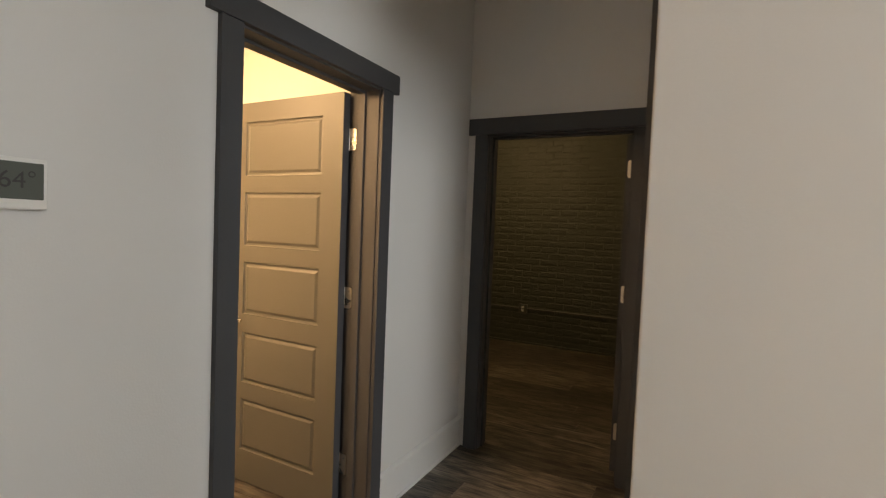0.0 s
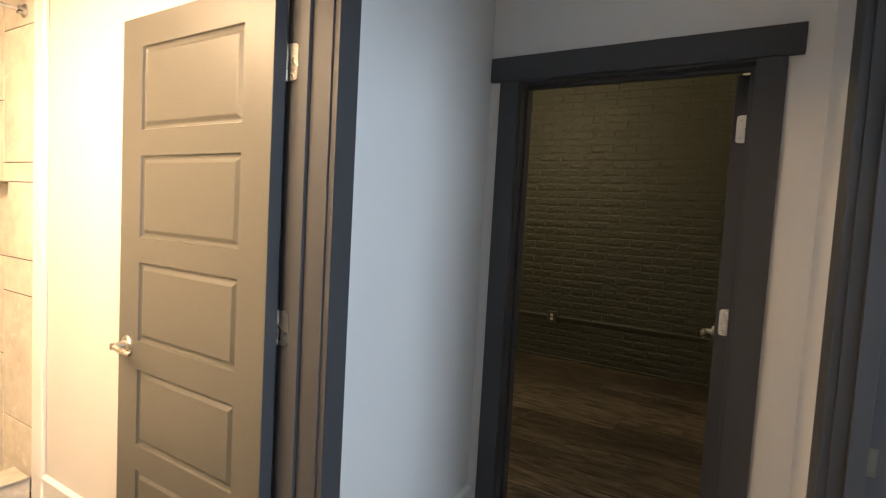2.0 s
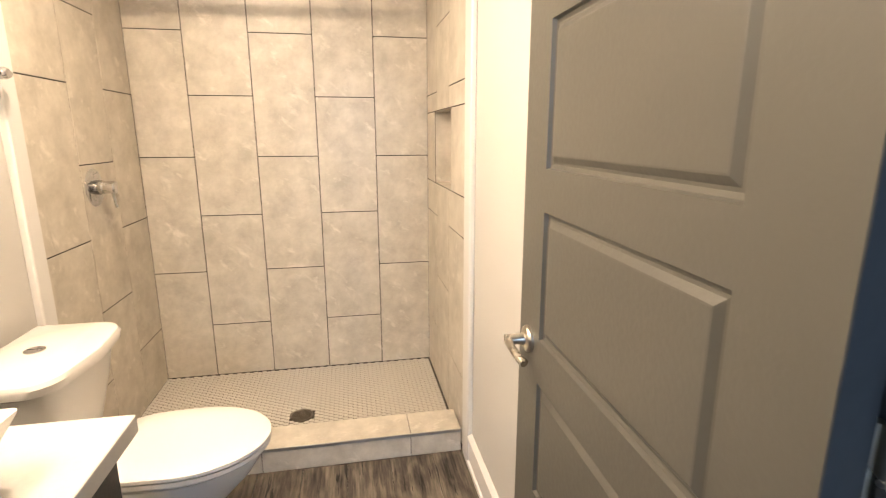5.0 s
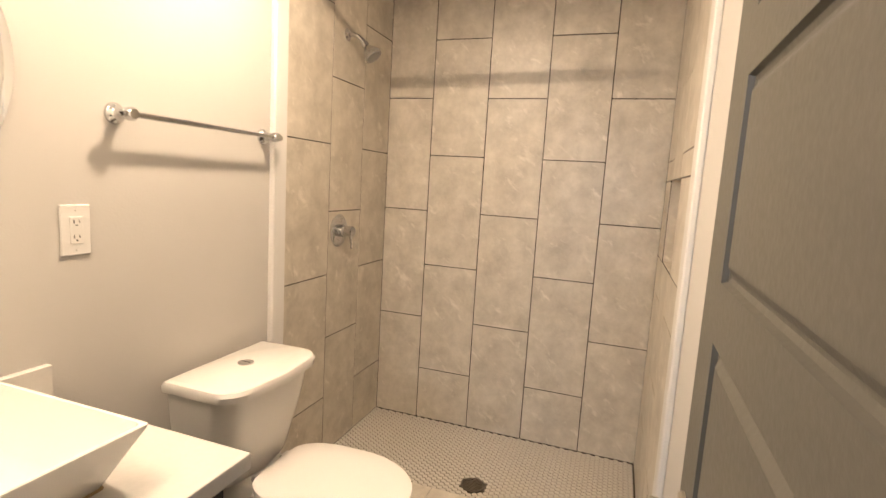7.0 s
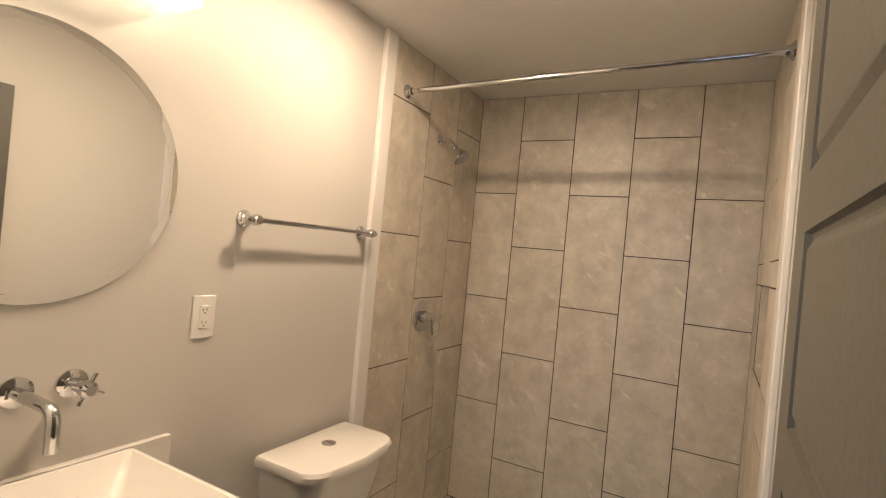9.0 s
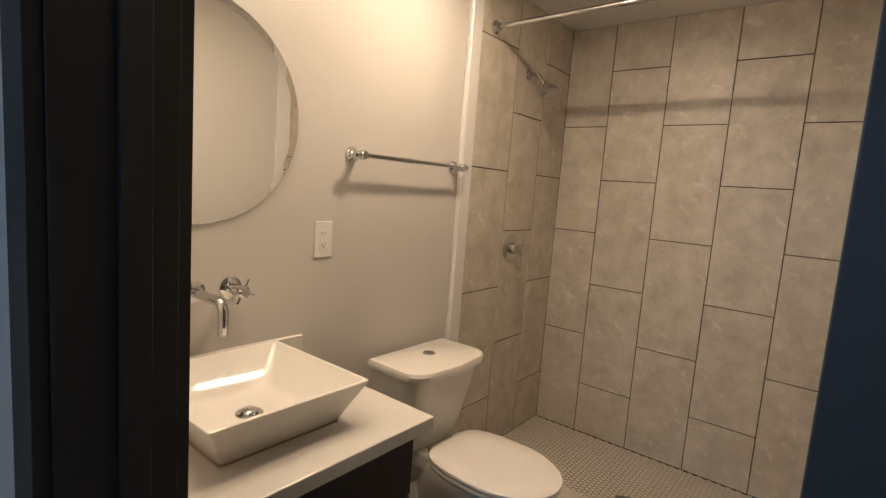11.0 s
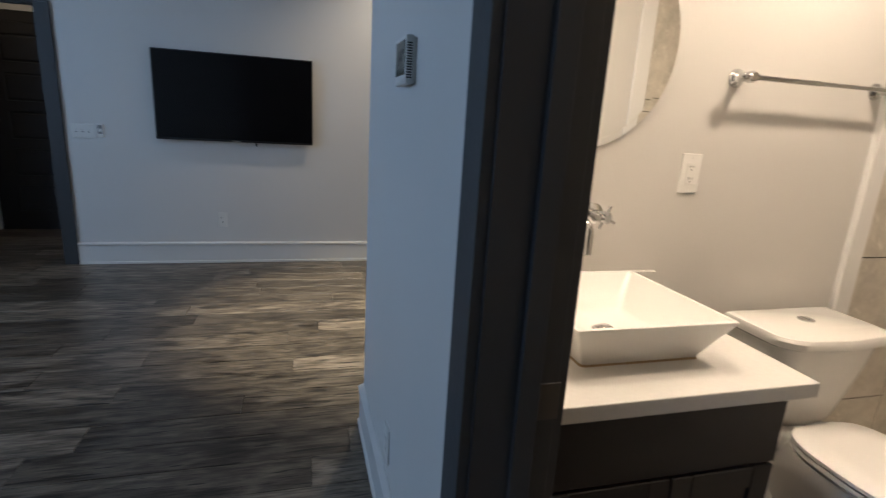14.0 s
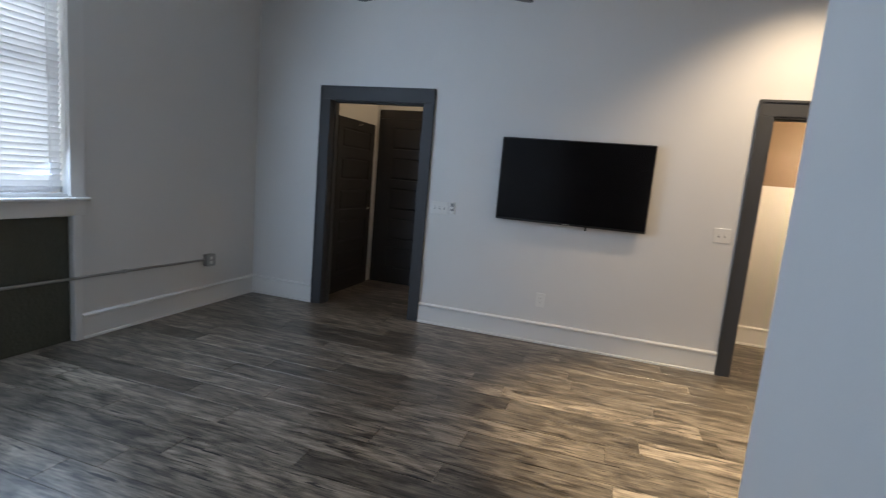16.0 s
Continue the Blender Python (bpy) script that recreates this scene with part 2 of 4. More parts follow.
def bm_tube(bm, p0, p1, r0, r1=None, seg=20, caps=True):
    p0, p1 = Vector(p0), Vector(p1)
    d = p1 - p0
    m = Matrix.Translation((p0 + p1) / 2) @ d.to_track_quat("Z", "Y").to_matrix().to_4x4()
    bmesh.ops.create_cone(bm, cap_ends=caps, segments=seg, radius1=r0, radius2=r0 if r1 is None else r1, depth=d.length, matrix=m)
    return bm


def tube(p0, p1, r0, r1=None, seg=20):
    return bm_tube(bmesh.new(), p0, p1, r0, r1, seg)


def bm_lathe(bm, base, axis, profile, seg=28):
    """Turned form: profile of (radius, height) from base along axis."""
    q = Vector(axis).to_track_quat("Z", "Y").to_matrix()
    rings = []
    for r, h in profile:
        rings.append([bm.verts.new(Vector(base) + q @ Vector((r * math.cos(a * math.tau / seg), r * math.sin(a * math.tau / seg), h))) for a in range(seg)])
    for a, b in zip(rings, rings[1:]):
        for i in range(seg):
            j = (i + 1) % seg
            bm.faces.new((a[i], a[j], b[j], b[i]))
    for ring, flip in ((rings[0], True), (rings[-1], False)):
        f = bm.faces.new(ring[::-1] if flip else ring)
    return bm


def lathe(base, axis, profile, seg=28):
    return bm_lathe(bmesh.new(), base, axis, profile, seg)


def bm_loft(bm, loops, cap=True):
    """Skin over closed loops of equal length."""
    rings = [[bm.verts.new(p) for p in loop] for loop in loops]
    n = len(rings[0])
    for a, b in zip(rings, rings[1:]):
        for i in range(n):
            j = (i + 1) % n
            bm.faces.new((a[i], a[j], b[j], b[i]))
    if cap:
        bm.faces.new(rings[0][::-1])
        bm.faces.new(rings[-1])
    return bm


def bm_path(bm, pts, r, seg=14):
    """Bent pipe through pts."""
    pts = [Vector(p) for p in pts]
    rings = []
    up = Vector((0.13, 0.31, 0.94))
    for i, p in enumerate(pts):
        d = (pts[min(i + 1, len(pts) - 1)] - pts[max(i - 1, 0)]).normalized()
        u = d.cross(up).normalized()
        v = d.cross(u)
        rings.append([p + r * (math.cos(k * math.tau / seg) * u + math.sin(k * math.tau / seg) * v) for k in range(seg)])
    return bm_loft(bm, rings)


def link(name, bm, material, smooth=False):
    bmesh.ops.recalc_face_normals(bm, faces=bm.faces)
    me = bpy.data.meshes.new(name)
    bm.to_mesh(me)
    bm.free()
    if smooth:
        for p in me.polygons:
            p.use_smooth = True
        me.set_sharp_from_angle(angle=radians(38))
    me.materials.append(material)
    return new(name, me)


def thing(name, label, category, loc=(0, 0, 0), group=""):
    ob = new(name)
    ob.location = loc
    ob.empty_display_size = 0.05
    return tagged(ob, label, category, group)


def part(name, bm, material, parent, label="", smooth=False):
    ob = link(name, bm, material, smooth)
    ob.parent = parent
    # meshes are drawn in world places; bring them into the parent's
    chain, p = Vector((0, 0, 0)), parent
    while p:
        chain += Vector(p.location)
        p = p.parent
    ob.data.transform(Matrix.Translation(-chain))
    if label:
        tagged(ob, label)
    return ob


def structure(name, bm, material, label, category, smooth=False):
    return tagged(link(name, bm, material, smooth), label, category, "", "structure")


def wall_with_holes(name, axis, face0, face1, a0, a1, z0, z1, holes, material, label):
    """A wall slab between face0 and face1 along axis ('x' or 'y' runs), with rectangular openings (a0, a1, z0, z1) cut through."""
    bm = bmesh.new()
    cuts_a = sorted({a0, a1, *[h[0] for h in holes], *[h[1] for h in holes]})
    cuts_z = sorted({z0, z1, *[h[2] for h in holes], *[h[3] for h in holes]})
    cuts_a = [a for a in cuts_a if a0 <= a <= a1]
    cuts_z = [z for z in cuts_z if z0 <= z <= z1]
    solid = {}
    for i in range(len(cuts_a) - 1):
        for k in range(len(cuts_z) - 1):
            ca, cz = (cuts_a[i] + cuts_a[i + 1]) / 2, (cuts_z[k] + cuts_z[k + 1]) / 2
            solid[i, k] = not any(h[0] < ca < h[1] and h[2] < cz < h[3] for h in holes)
    vs = {}

    def v(i, k, f):
        key = (i, k, f)
        if key not in vs:
            a, z, d = cuts_a[i], cuts_z[k], (face0, face1)[f]
            vs[key] = bm.verts.new((a, d, z) if axis == "x" else (d, a, z))
        return vs[key]

    for (i, k), s in solid.items():
        if not s:
            continue
        for f in (0, 1):
            bm.faces.new((v(i, k, f), v(i + 1, k, f), v(i + 1, k + 1, f), v(i, k + 1, f)))
        for di, dk, e in ((-1, 0, ((i, k), (i, k + 1))), (1, 0, ((i + 1, k), (i + 1, k + 1))), (0, -1, ((i, k), (i + 1, k))), (0, 1, ((i, k + 1), (i + 1, k + 1)))):
            if not solid.get((i + di, k + dk), False):
                (p, q), (r, t) = e
                bm.faces.new((v(p, q, 0), v(r, t, 0), v(r, t, 1), v(p, q, 1)))
    return structure(name, bm, material, label, "wall")


# ---- plan ----
HALL_X, BATH_X = -0.02, -0.17
BED_Y, NOOK_X, BEIGE_Y = 2.53, 1.215, 0.755
VAN_Y, BACK_X, RIGHT_Y = 0.03, -2.71, 1.52
TV_Y, WIN_X = -3.35, 4.04
END_Y = -0.63
HIGH, BATH_H, SHOWER_H = 3.35, 2.41, 2.41
SHOWER_X = -1.80

# the hall stands a little out of square with the bathroom
HALL_SKEW = Matrix.Translation((HALL_X, 0.79, 0)) @ Matrix.Rotation(radians(1.06), 4, "Z") @ Matrix.Translation((-HALL_X, -0.79, 0))


def skewed(ob, m):
    ob.matrix_world = m @ ob.matrix_basis
    return ob


# ---- structure: walls ----
hall = wall_with_holes("wall_hall", "y", HALL_X, BATH_X, END_Y, BED_Y, 0, HIGH, [(0.703, 1.523, 0, 2.055)], M_WALL, "light grey painted plaster wall beside the bathroom door")
skewed(hall, HALL_SKEW)
wall_with_holes("wall_bedroom", "x", BED_Y, BED_Y + 0.13, -3.2, NOOK_X + 0.13, 0, HIGH, [(0.075, 0.962, 0, 2.02)], M_WALL, "light grey painted wall around the bedroom door")
nook = wall_with_holes("wall_nook", "y", NOOK_X, NOOK_X + 0.11, BEIGE_Y + 0.004, BED_Y + 0.06, 0, HIGH, [(0.96, 2.03, 0, 2.05)], M_WALL, "light grey painted wall of the door nook")
wall_with_holes("wall_living_north", "x", BEIGE_Y, BEIGE_Y + 0.085, NOOK_X + 0.004, WIN_X, 0, HIGH, [], M_WALL, "light grey painted living room wall")
wall_with_holes("wall_tv", "x", TV_Y, TV_Y - 0.14, -3.6, WIN_X + 0.25, 0, HIGH, [(2.21, 3.20, 0, 2.06), (-1.47, -0.575, 0, 2.07)], M_WALL, "light grey painted wall behind the television")
wall_with_holes("wall_window", "y", WIN_X, WIN_X + 0.25, TV_Y, 2.8, 0, HIGH, [(-1.405, -0.1, 1.06, 2.75), (-1.43, -0.03, 0.0, 0.905)], M_WALL, "light grey painted outer wall with a tall window")
wall_with_holes("wall_end_return", "x", END_Y, END_Y + 0.12, -3.6, BATH_X, 0, HIGH, [], M_WALL, "light grey painted wall end")
wall_with_holes("wall_vanity", "x", VAN_Y, VAN_Y - 0.12, BACK_X - 0.1, BATH_X, 0, BATH_H, [], M_BATHWALL, "warm white painted bathroom wall behind the vanity")
wall_with_holes("wall_bath_right", "x", RIGHT_Y + 0.015, RIGHT_Y + 0.14, BACK_X - 0.1, BATH_X, 0, BATH_H, [(-2.47, -2.06, 1.11, 1.465)], M_BATHWALL, "warm white painted bathroom wall")
wall_with_holes("wall_bath_back", "y", BACK_X - 0.01, BACK_X - 0.14, VAN_Y - 0.12, RIGHT_Y + 0.14, 0, BATH_H, [], M_BATHWALL, "bathroom back wall behind the shower tiles")
wall_with_holes("wall_brick_backing", "x", 5.72, 5.9, -3.2, 1.2, 0, HIGH, [], M_BRICKPAINT, "dark painted masonry wall")
bed_right = wall_with_holes("wall_bedroom_right", "y", 0.985, 1.105, BED_Y + 0.135, 5.70, 0, HIGH, [], M_WALL, "painted bedroom side wall")
BED_SKEW = Matrix.Translation((0.985, BED_Y + 0.135, 0)) @ Matrix.Rotation(radians(2.1), 4, "Z") @ Matrix.Translation((-0.985, -BED_Y - 0.135, 0))
skewed(bed_right, BED_SKEW)
wall_with_holes("wall_bedroom_left", "y", -3.2, -3.32, BED_Y, 5.9, 0, HIGH, [], M_WALL, "painted bedroom side wall")
wall_with_holes("wall_kitchen_end", "y", -3.6, -3.72, TV_Y - 0.14, END_Y, 0, HIGH, [], M_WALL, "light grey painted kitchen wall")
wall_with_holes("wall_room_far", "x", 2.8, 2.93, NOOK_X + 0.13, WIN_X + 0.25, 0, HIGH, [], M_WALL, "white painted wall of the far room")
wall_with_holes("wall_closet_back", "x", -4.75, -4.87, 1.2, WIN_X + 0.25, 0, HIGH, [], M_WALL, "painted closet back wall")
wall_with_holes("wall_closet_left", "y", 3.36, 3.48, -4.75, TV_Y - 0.14, 0, HIGH, [], M_WALL, "painted closet side wall")
wall_with_holes("wall_closet_right", "y", 1.2, 1.08, -4.87, TV_Y - 0.14, 0, HIGH, [], M_WALL, "painted closet side wall")
# the wall beyond the doorway turns brown above 1.58 m
wall_with_holes("wall_side_hall_upper", "x", -4.54, -4.62, -3.72, 1.08, 1.582, HIGH, [], mat("brown_upper_wall", (0.20, 0.13, 0.075), 0.5), "brown upper wall beyond the open doorway")
wall_with_holes("wall_side_hall_back", "x", -4.5, -4.62, -3.72, 1.08, 0, 1.58, [], M_WALL, "warm lit painted wall beyond the open doorway")
wall_with_holes("wall_side_hall_left", "y", -3.6, -3.72, -5.42, TV_Y - 0.14, 0, HIGH, [], M_WALL, "painted side hall wall")

structure("ceiling_living", bx(-3.72, WIN_X + 0.25, -5.42, 2.93, HIGH, HIGH + 0.1), M_CEIL, "high plain white ceiling", "ceiling")
structure("ceiling_bedroom", bx(-3.32, 1.3, 2.935, 5.9, HIGH, HIGH + 0.1), M_CEIL, "plain bedroom ceiling", "ceiling")
structure("ceiling_bath", bx(BACK_X - 0.1, BATH_X, VAN_Y - 0.1, RIGHT_Y + 0.1, BATH_H, BATH_H + 0.05), M_CEIL, "plain painted bathroom ceiling", "ceiling")
floor = structure("floor", bx(-3.7, WIN_X + 0.3, -5.4, 5.9, -0.1, -0.006), mat("floor_base", (0.03, 0.024, 0.018), 0.8), "weathered grey-brown wood plank floor", "floor")


def baseboard(p0, p1, n, h=0.19, t=0.018, cap=True):
    """Tall baseboard with a cap moulding from p0 to p1; n points into the room."""
    p0, p1, n = Vector((*p0, 0)), Vector((*p1, 0)), Vector((*n, 0))
    prof = [(0.001, 0.0), (t + 0.008, 0.0), (t + 0.008, 0.016), (t, 0.02), (t, h - 0.03), (t + 0.007, h - 0.024), (t + 0.007, h - 0.01), (t * 0.4, h), (0.001, h)]
    bm = bmesh.new()
    bm_loft(bm, [[p + n * a + Vector((0, 0, b)) for a, b in prof] for p in (p0, p1)])
    return structure("baseboard", bm, M_WHITE, "white painted tall moulded baseboard", "baseboard")


skewed(baseboard((HALL_X, END_Y), (HALL_X, 0.637), (1, 0)), HALL_SKEW)
skewed(baseboard((HALL_X, 1.596), (HALL_X, BED_Y), (1, 0)), HALL_SKEW)
baseboard((-3.6, END_Y), (HALL_X, END_Y), (0, -1))
baseboard((-0.476, TV_Y), (2.116, TV_Y), (0, 1))
baseboard((3.297, TV_Y), (WIN_X, TV_Y), (0, 1))
baseboard((WIN_X, TV_Y), (WIN_X, -1.487), (-1, 0))
baseboard((NOOK_X, BEIGE_Y), (WIN_X, BEIGE_Y), (0, -1))
baseboard((-3.0, -4.5), (1.0, -4.5), (0, 1))
skewed(baseboard((0.985, BED_Y + 0.16), (0.985, 5.69), (-1, 0)), BED_SKEW)
baseboard((NOOK_X + 0.13, 2.8), (WIN_X, 2.8), (0, -1))
baseboard((WIN_X, 0.6), (WIN_X, 2.8), (-1, 0))
baseboard((BATH_X, RIGHT_Y + 0.015), (SHOWER_X + 0.02, RIGHT_Y + 0.015), (0, -1), h=0.14, t=0.014)
baseboard((3.36, -4.75), (3.36, -4.60), (-1, 0))
baseboard((1.2, -4.75), (2.24, -4.75), (0, 1))


# ---- door frames ----
def opening_frame(name, label, axis, face, out, depth, a0, a1, top, casing=0.095, ears=0.03, head=0.095, both=True, material=None, stops=True, flat=False):
    """Casings, head and jambs round an opening. axis: the way the wall runs; face: the wall's face on the side seen; out: +1 or -1, the
    way that face looks; depth: the wall's thickness."""
    material = material or M_DARK
    fr = thing(name, label, "door frame")
    tagged(fr, kind="structure")

    def slab(pn, s0, s1, d0, d1, z0, z1, bev=0.0008):
        lo, hi = sorted((face + out * d0, face + out * d1))
        if axis == "y":
            b = bx(lo, hi, s0, s1, z0, z1, bev)
        else:
            b = bx(s0, s1, lo, hi, z0, z1, bev)
        return part(pn, b, material, fr)

    t = 0.02
    faces = [(0.0, t)] + ([(-depth - t, -depth)] if both else [])
    for d0, d1 in faces:
        slab("casing", a0 - casing, a0 + 0.012, d0, d1, 0, top - 0.012)
        slab("casing", a1 - 0.012, a1 + casing, d0, d1, 0, top - 0.012)
        slab("head", a0 - casing - ears, a1 + casing + ears, d0, d1 + (0.004 if not flat else 0), top - 0.010, top + head)
    if flat:
        band = 0.018
        slab("back_band", a0 - casing - 0.001, a0 - casing + band, t, t + 0.008, 0, top + head + 0.001)
        slab("back_band", a1 + casing - band, a1 + casing + 0.001, t, t + 0.008, 0, top + head + 0.001)
        slab("back_band", a0 - casing + band, a1 + casing - band, t, t + 0.008, top + head - band, top + head + 0.001)
    j = 0.018
    slab("jamb", a0, a0 + j, -depth, 0.0, 0, top)
    slab("jamb", a1 - j, a1, -depth, 0.0, 0, top)
    slab("jamb", a0 + j, a1 - j, -depth, 0.0, top - j, top)
    if stops:
        s0, s1 = -depth + 0.04, -depth + 0.078
        slab("stop", a0 + j, a0 + j + 0.012, s0, s1, 0, top - j)
        slab("stop", a1 - j - 0.012, a1 - j, s0, s1, 0, top - j)
        slab("stop", a0 + j + 0.012, a1 - j - 0.012, s0, s1, top - j - 0.012, top - j)
    return fr


frame_bath = opening_frame("door_1", "charcoal painted flat door frame of the bathroom", "y", HALL_X, 1, 0.15, 0.703, 1.523, 2.055, casing=0.072, ears=0.045, head=0.078)
skewed(frame_bath, HALL_SKEW)
frame_bed = opening_frame("door_2", "charcoal painted flat door frame of the bedroom", "x", BED_Y, -1, 0.13, 0.075, 0.962, 2.02, casing=0.075, ears=0.045, head=0.09)
frame_room = opening_frame("door_3", "charcoal painted flat door frame of the daylit room", "y", NOOK_X, -1, 0.11, 0.96, 2.03, 2.05, ears=0.01)
part("strike_plate", bx(NOOK_X + 0.05, NOOK_X + 0.09, 2.009, 2.0115, 0.85, 0.92, 0.001), M_DRAIN, frame_room, "nickel strike plate")
frame_closet = opening_frame("door_4", "charcoal painted door frame beside the television", "x", TV_Y, 1, 0.14, 2.21, 3.20, 2.06, casing=0.095, ears=0.0, head=0.116, flat=True)
frame_side = opening_frame("door_5", "grey painted open door frame in the living room", "x", TV_Y, 1, 0.14, -1.47, -0.575, 2.07, casing=0.098, ears=0.0, head=0.108, flat=True)


def hinge(z, parent, at, leaf_dir, jamb_dir):
    """Butt hinge: two rounded leaves with screws and a knuckle."""
    x, y = at
    h = 0.102
    hg = part("hinge", tube((x, y, z - h / 2), (x, y, z + h / 2), 0.0065, seg=12), M_NICKEL, parent, "brushed nickel butt hinge", True)
    for dx, dy in (leaf_dir, jamb_dir):
        d = Vector((dx, dy, 0)).normalized()
        nrm = Vector((-d.y, d.x, 0))
        bm = bmesh.new()
        loop0, loop1 = [], []
        for u, w in ((0.004, -h / 2), (0.030, -h / 2), (0.039, -h / 2 + 0.003), (0.042, -h / 2 + 0.012), (0.042, h / 2 - 0.012), (0.039, h / 2 - 0.003), (0.030, h / 2), (0.004, h / 2)):
            p = Vector((x, y, z + w)) + d * u
            loop0.append(p - nrm * 0.0015)
            loop1.append(p + nrm * 0.0015)
        bm_loft(bm, [loop0, loop1])
        part("hinge_leaf", bm, M_NICKEL, hg)
        sb = bmesh.new()
        for u, w in ((0.026, -0.032), (0.014, 0.0), (0.026, 0.032)):
            p = Vector((x, y, z + w)) + d * u
            bm_tube(sb, p - nrm * 0.003, p + nrm * 0.003, 0.0035, seg=10)
        part("screw", sb, M_STEEL, hg)
    return hg


def panel_door(name, label, width, height, m, material, panels, stile=0.105, thick=0.044, lever=None, moved=None):
    """Moulded panel door leaf in local space: x from the hinge, y thickness, z up. panels: (z0, z1) rows."""
    door = thing(name, label, "door", group="panel doors")
    bm = bmesh.new()
    xs = [0, stile, width - stile, width]
    zs = [0.008]
    for z0, z1 in sorted(panels):
        zs += [z0, z1]
    zs.append(height)
    bv = 0.018

    def quad(p):
        bm.faces.new([bm.verts.new(q) for q in p])

    for side, y in ((-1, 0.0), (1, thick)):
        def P(x, z, d=0.0):
            return (x, y - side * d, z)
        for i in range(3):
            for k in range(len(zs) - 1):
                x0, x1, z0, z1 = xs[i], xs[i + 1], zs[k], zs[k + 1]
                if i == 1 and k % 2 == 1:
                    # sunk moulding and raised field
                    rings = [(0, 0), (0.003, 0.008), (0.010, 0.010), (0.015, 0.009), (0.026, 0.002), (0.029, 0.0015)]
                    prev = None
                    for o, d in rings:
                        ring = [P(x0 + o, z0 + o, d), P(x1 - o, z0 + o, d), P(x1 - o, z1 - o, d), P(x0 + o, z1 - o, d)]
                        if prev:
                            for a in range(4):
                                b = (a + 1) % 4
                                quad((prev[a], prev[b], ring[b], ring[a]))
                        prev = ring
                    quad(prev)
                else:
                    quad((P(x0, z0), P(x1, z0), P(x1, z1), P(x0, z1)))
    z0, z1 = zs[0], zs[-1]
    for a, b in (((0, z0), (width, z0)), ((width, z0), (width, z1)), ((width, z1), (0, z1)), ((0, z1), (0, z0))):
        quad(((a[0], 0, a[1]), (b[0], 0, b[1]), (b[0], thick, b[1]), (a[0], thick, a[1])))
    bmesh.ops.remove_doubles(bm, verts=bm.verts, dist=0.0002)
    part("leaf", bm, material, door)
    # thin sheet in the darker trim tone, so the hinge edge reads as shaded
    part("hinge_edge_shade", bx(-0.0012, -0.0002, 0.001, thick - 0.001, 0.012, height - 0.004), M_DARK, door)
    if lever:
        lx, lz = lever
        for s, y in ((-1, 0.0), (1, thick)):
            n = Vector((0, s, 0))
            rose = part("rose", lathe((lx, y, lz), n, [(0.031, 0.0), (0.031, 0.005), (0.027, 0.010), (0.014, 0.013), (0.011, 0.04)]), M_NICKEL, door, "brushed nickel lever rose", True)
            b = bmesh.new()
            c = Vector((lx, y, lz)) + n * 0.043
            pts = [c + n * 0.004, c + Vector((-0.02, s * 0.010, 0)), c + Vector((-0.055, s * 0.011, -0.002)), c + Vector((-0.088, s * 0.007, -0.006)), c + Vector((-0.105, s * 0.002, -0.009))]
            bm_path(b, pts, 0.0095, 12)
            bm_tube(b, c - n * 0.012, c + n * 0.012, 0.0125, seg=16)
            part("lever", b, M_NICKEL, rose, "brushed nickel door lever", True)
        part("latch_plate", bx(width - 0.0005, width + 0.0015, thick / 2 - 0.012, thick / 2 + 0.012, lz - 0.028, lz + 0.028, 0.0005), M_NICKEL, door)
    door.matrix_world = m
    return door


ROWS5 = [(0.18, 0.455), (0.546, 0.818), (0.918, 1.196), (1.283, 1.563), (1.65, 1.930)]
# bathroom leaf, opened inward a little past square
bath_leaf = panel_door("bathroom_door", "five-panel bathroom door standing open, in trim paint toned as lit", 0.782, 2.03, pose(-0.189, 1.491, 0.0, 0, 0, 178.8), M_DARK_LIT, ROWS5, stile=0.125, lever=(0.72, 0.897))
for z in (0.25, 1.065, 1.818):
    hinge(z, frame_bath, (-0.168, 1.503), (-0.12, -1.0), (1, 0.02))
# strike plate nickel, its colour darkened for the dark reflection it carries
part("strike_plate", bx(-0.160, -0.115, 0.721, 0.7235, 0.85, 0.92, 0.001), mat("nickel_dark_reflection", (0.14, 0.13, 0.12), 0.45, 1.0, bump=0.0), frame_bath, "nickel strike plate")
# bedroom leaf, swung against the side wall
bed_leaf = panel_door("bedroom_door", "dark painted five-panel bedroom door standing wide open", 0.80, 2.0, pose(0.934, 2.685, 0.0, 0, 0, 91.2), M_DARK, ROWS5, stile=0.125, lever=(0.735, 0.90))
for z in (0.25, 1.07, 1.80):
    hinge(z, frame_bed, (0.944, 2.679), (-1, 0), (0.05, -1))

# ---- bathroom: fixed parts ----
structure("trim_shower_left", bx(-1.772, -1.695, VAN_Y, VAN_Y + 0.026, 0, SHOWER_H, 0.004), M_WHITE, "white painted board where the tiles begin", "trim")
structure("trim_shower_right", bx(-1.80, -1.70, RIGHT_Y - 0.006, RIGHT_Y + 0.015, 0.0, SHOWER_H, 0.004), M_WHITE, "white painted board where the tiles end", "trim")


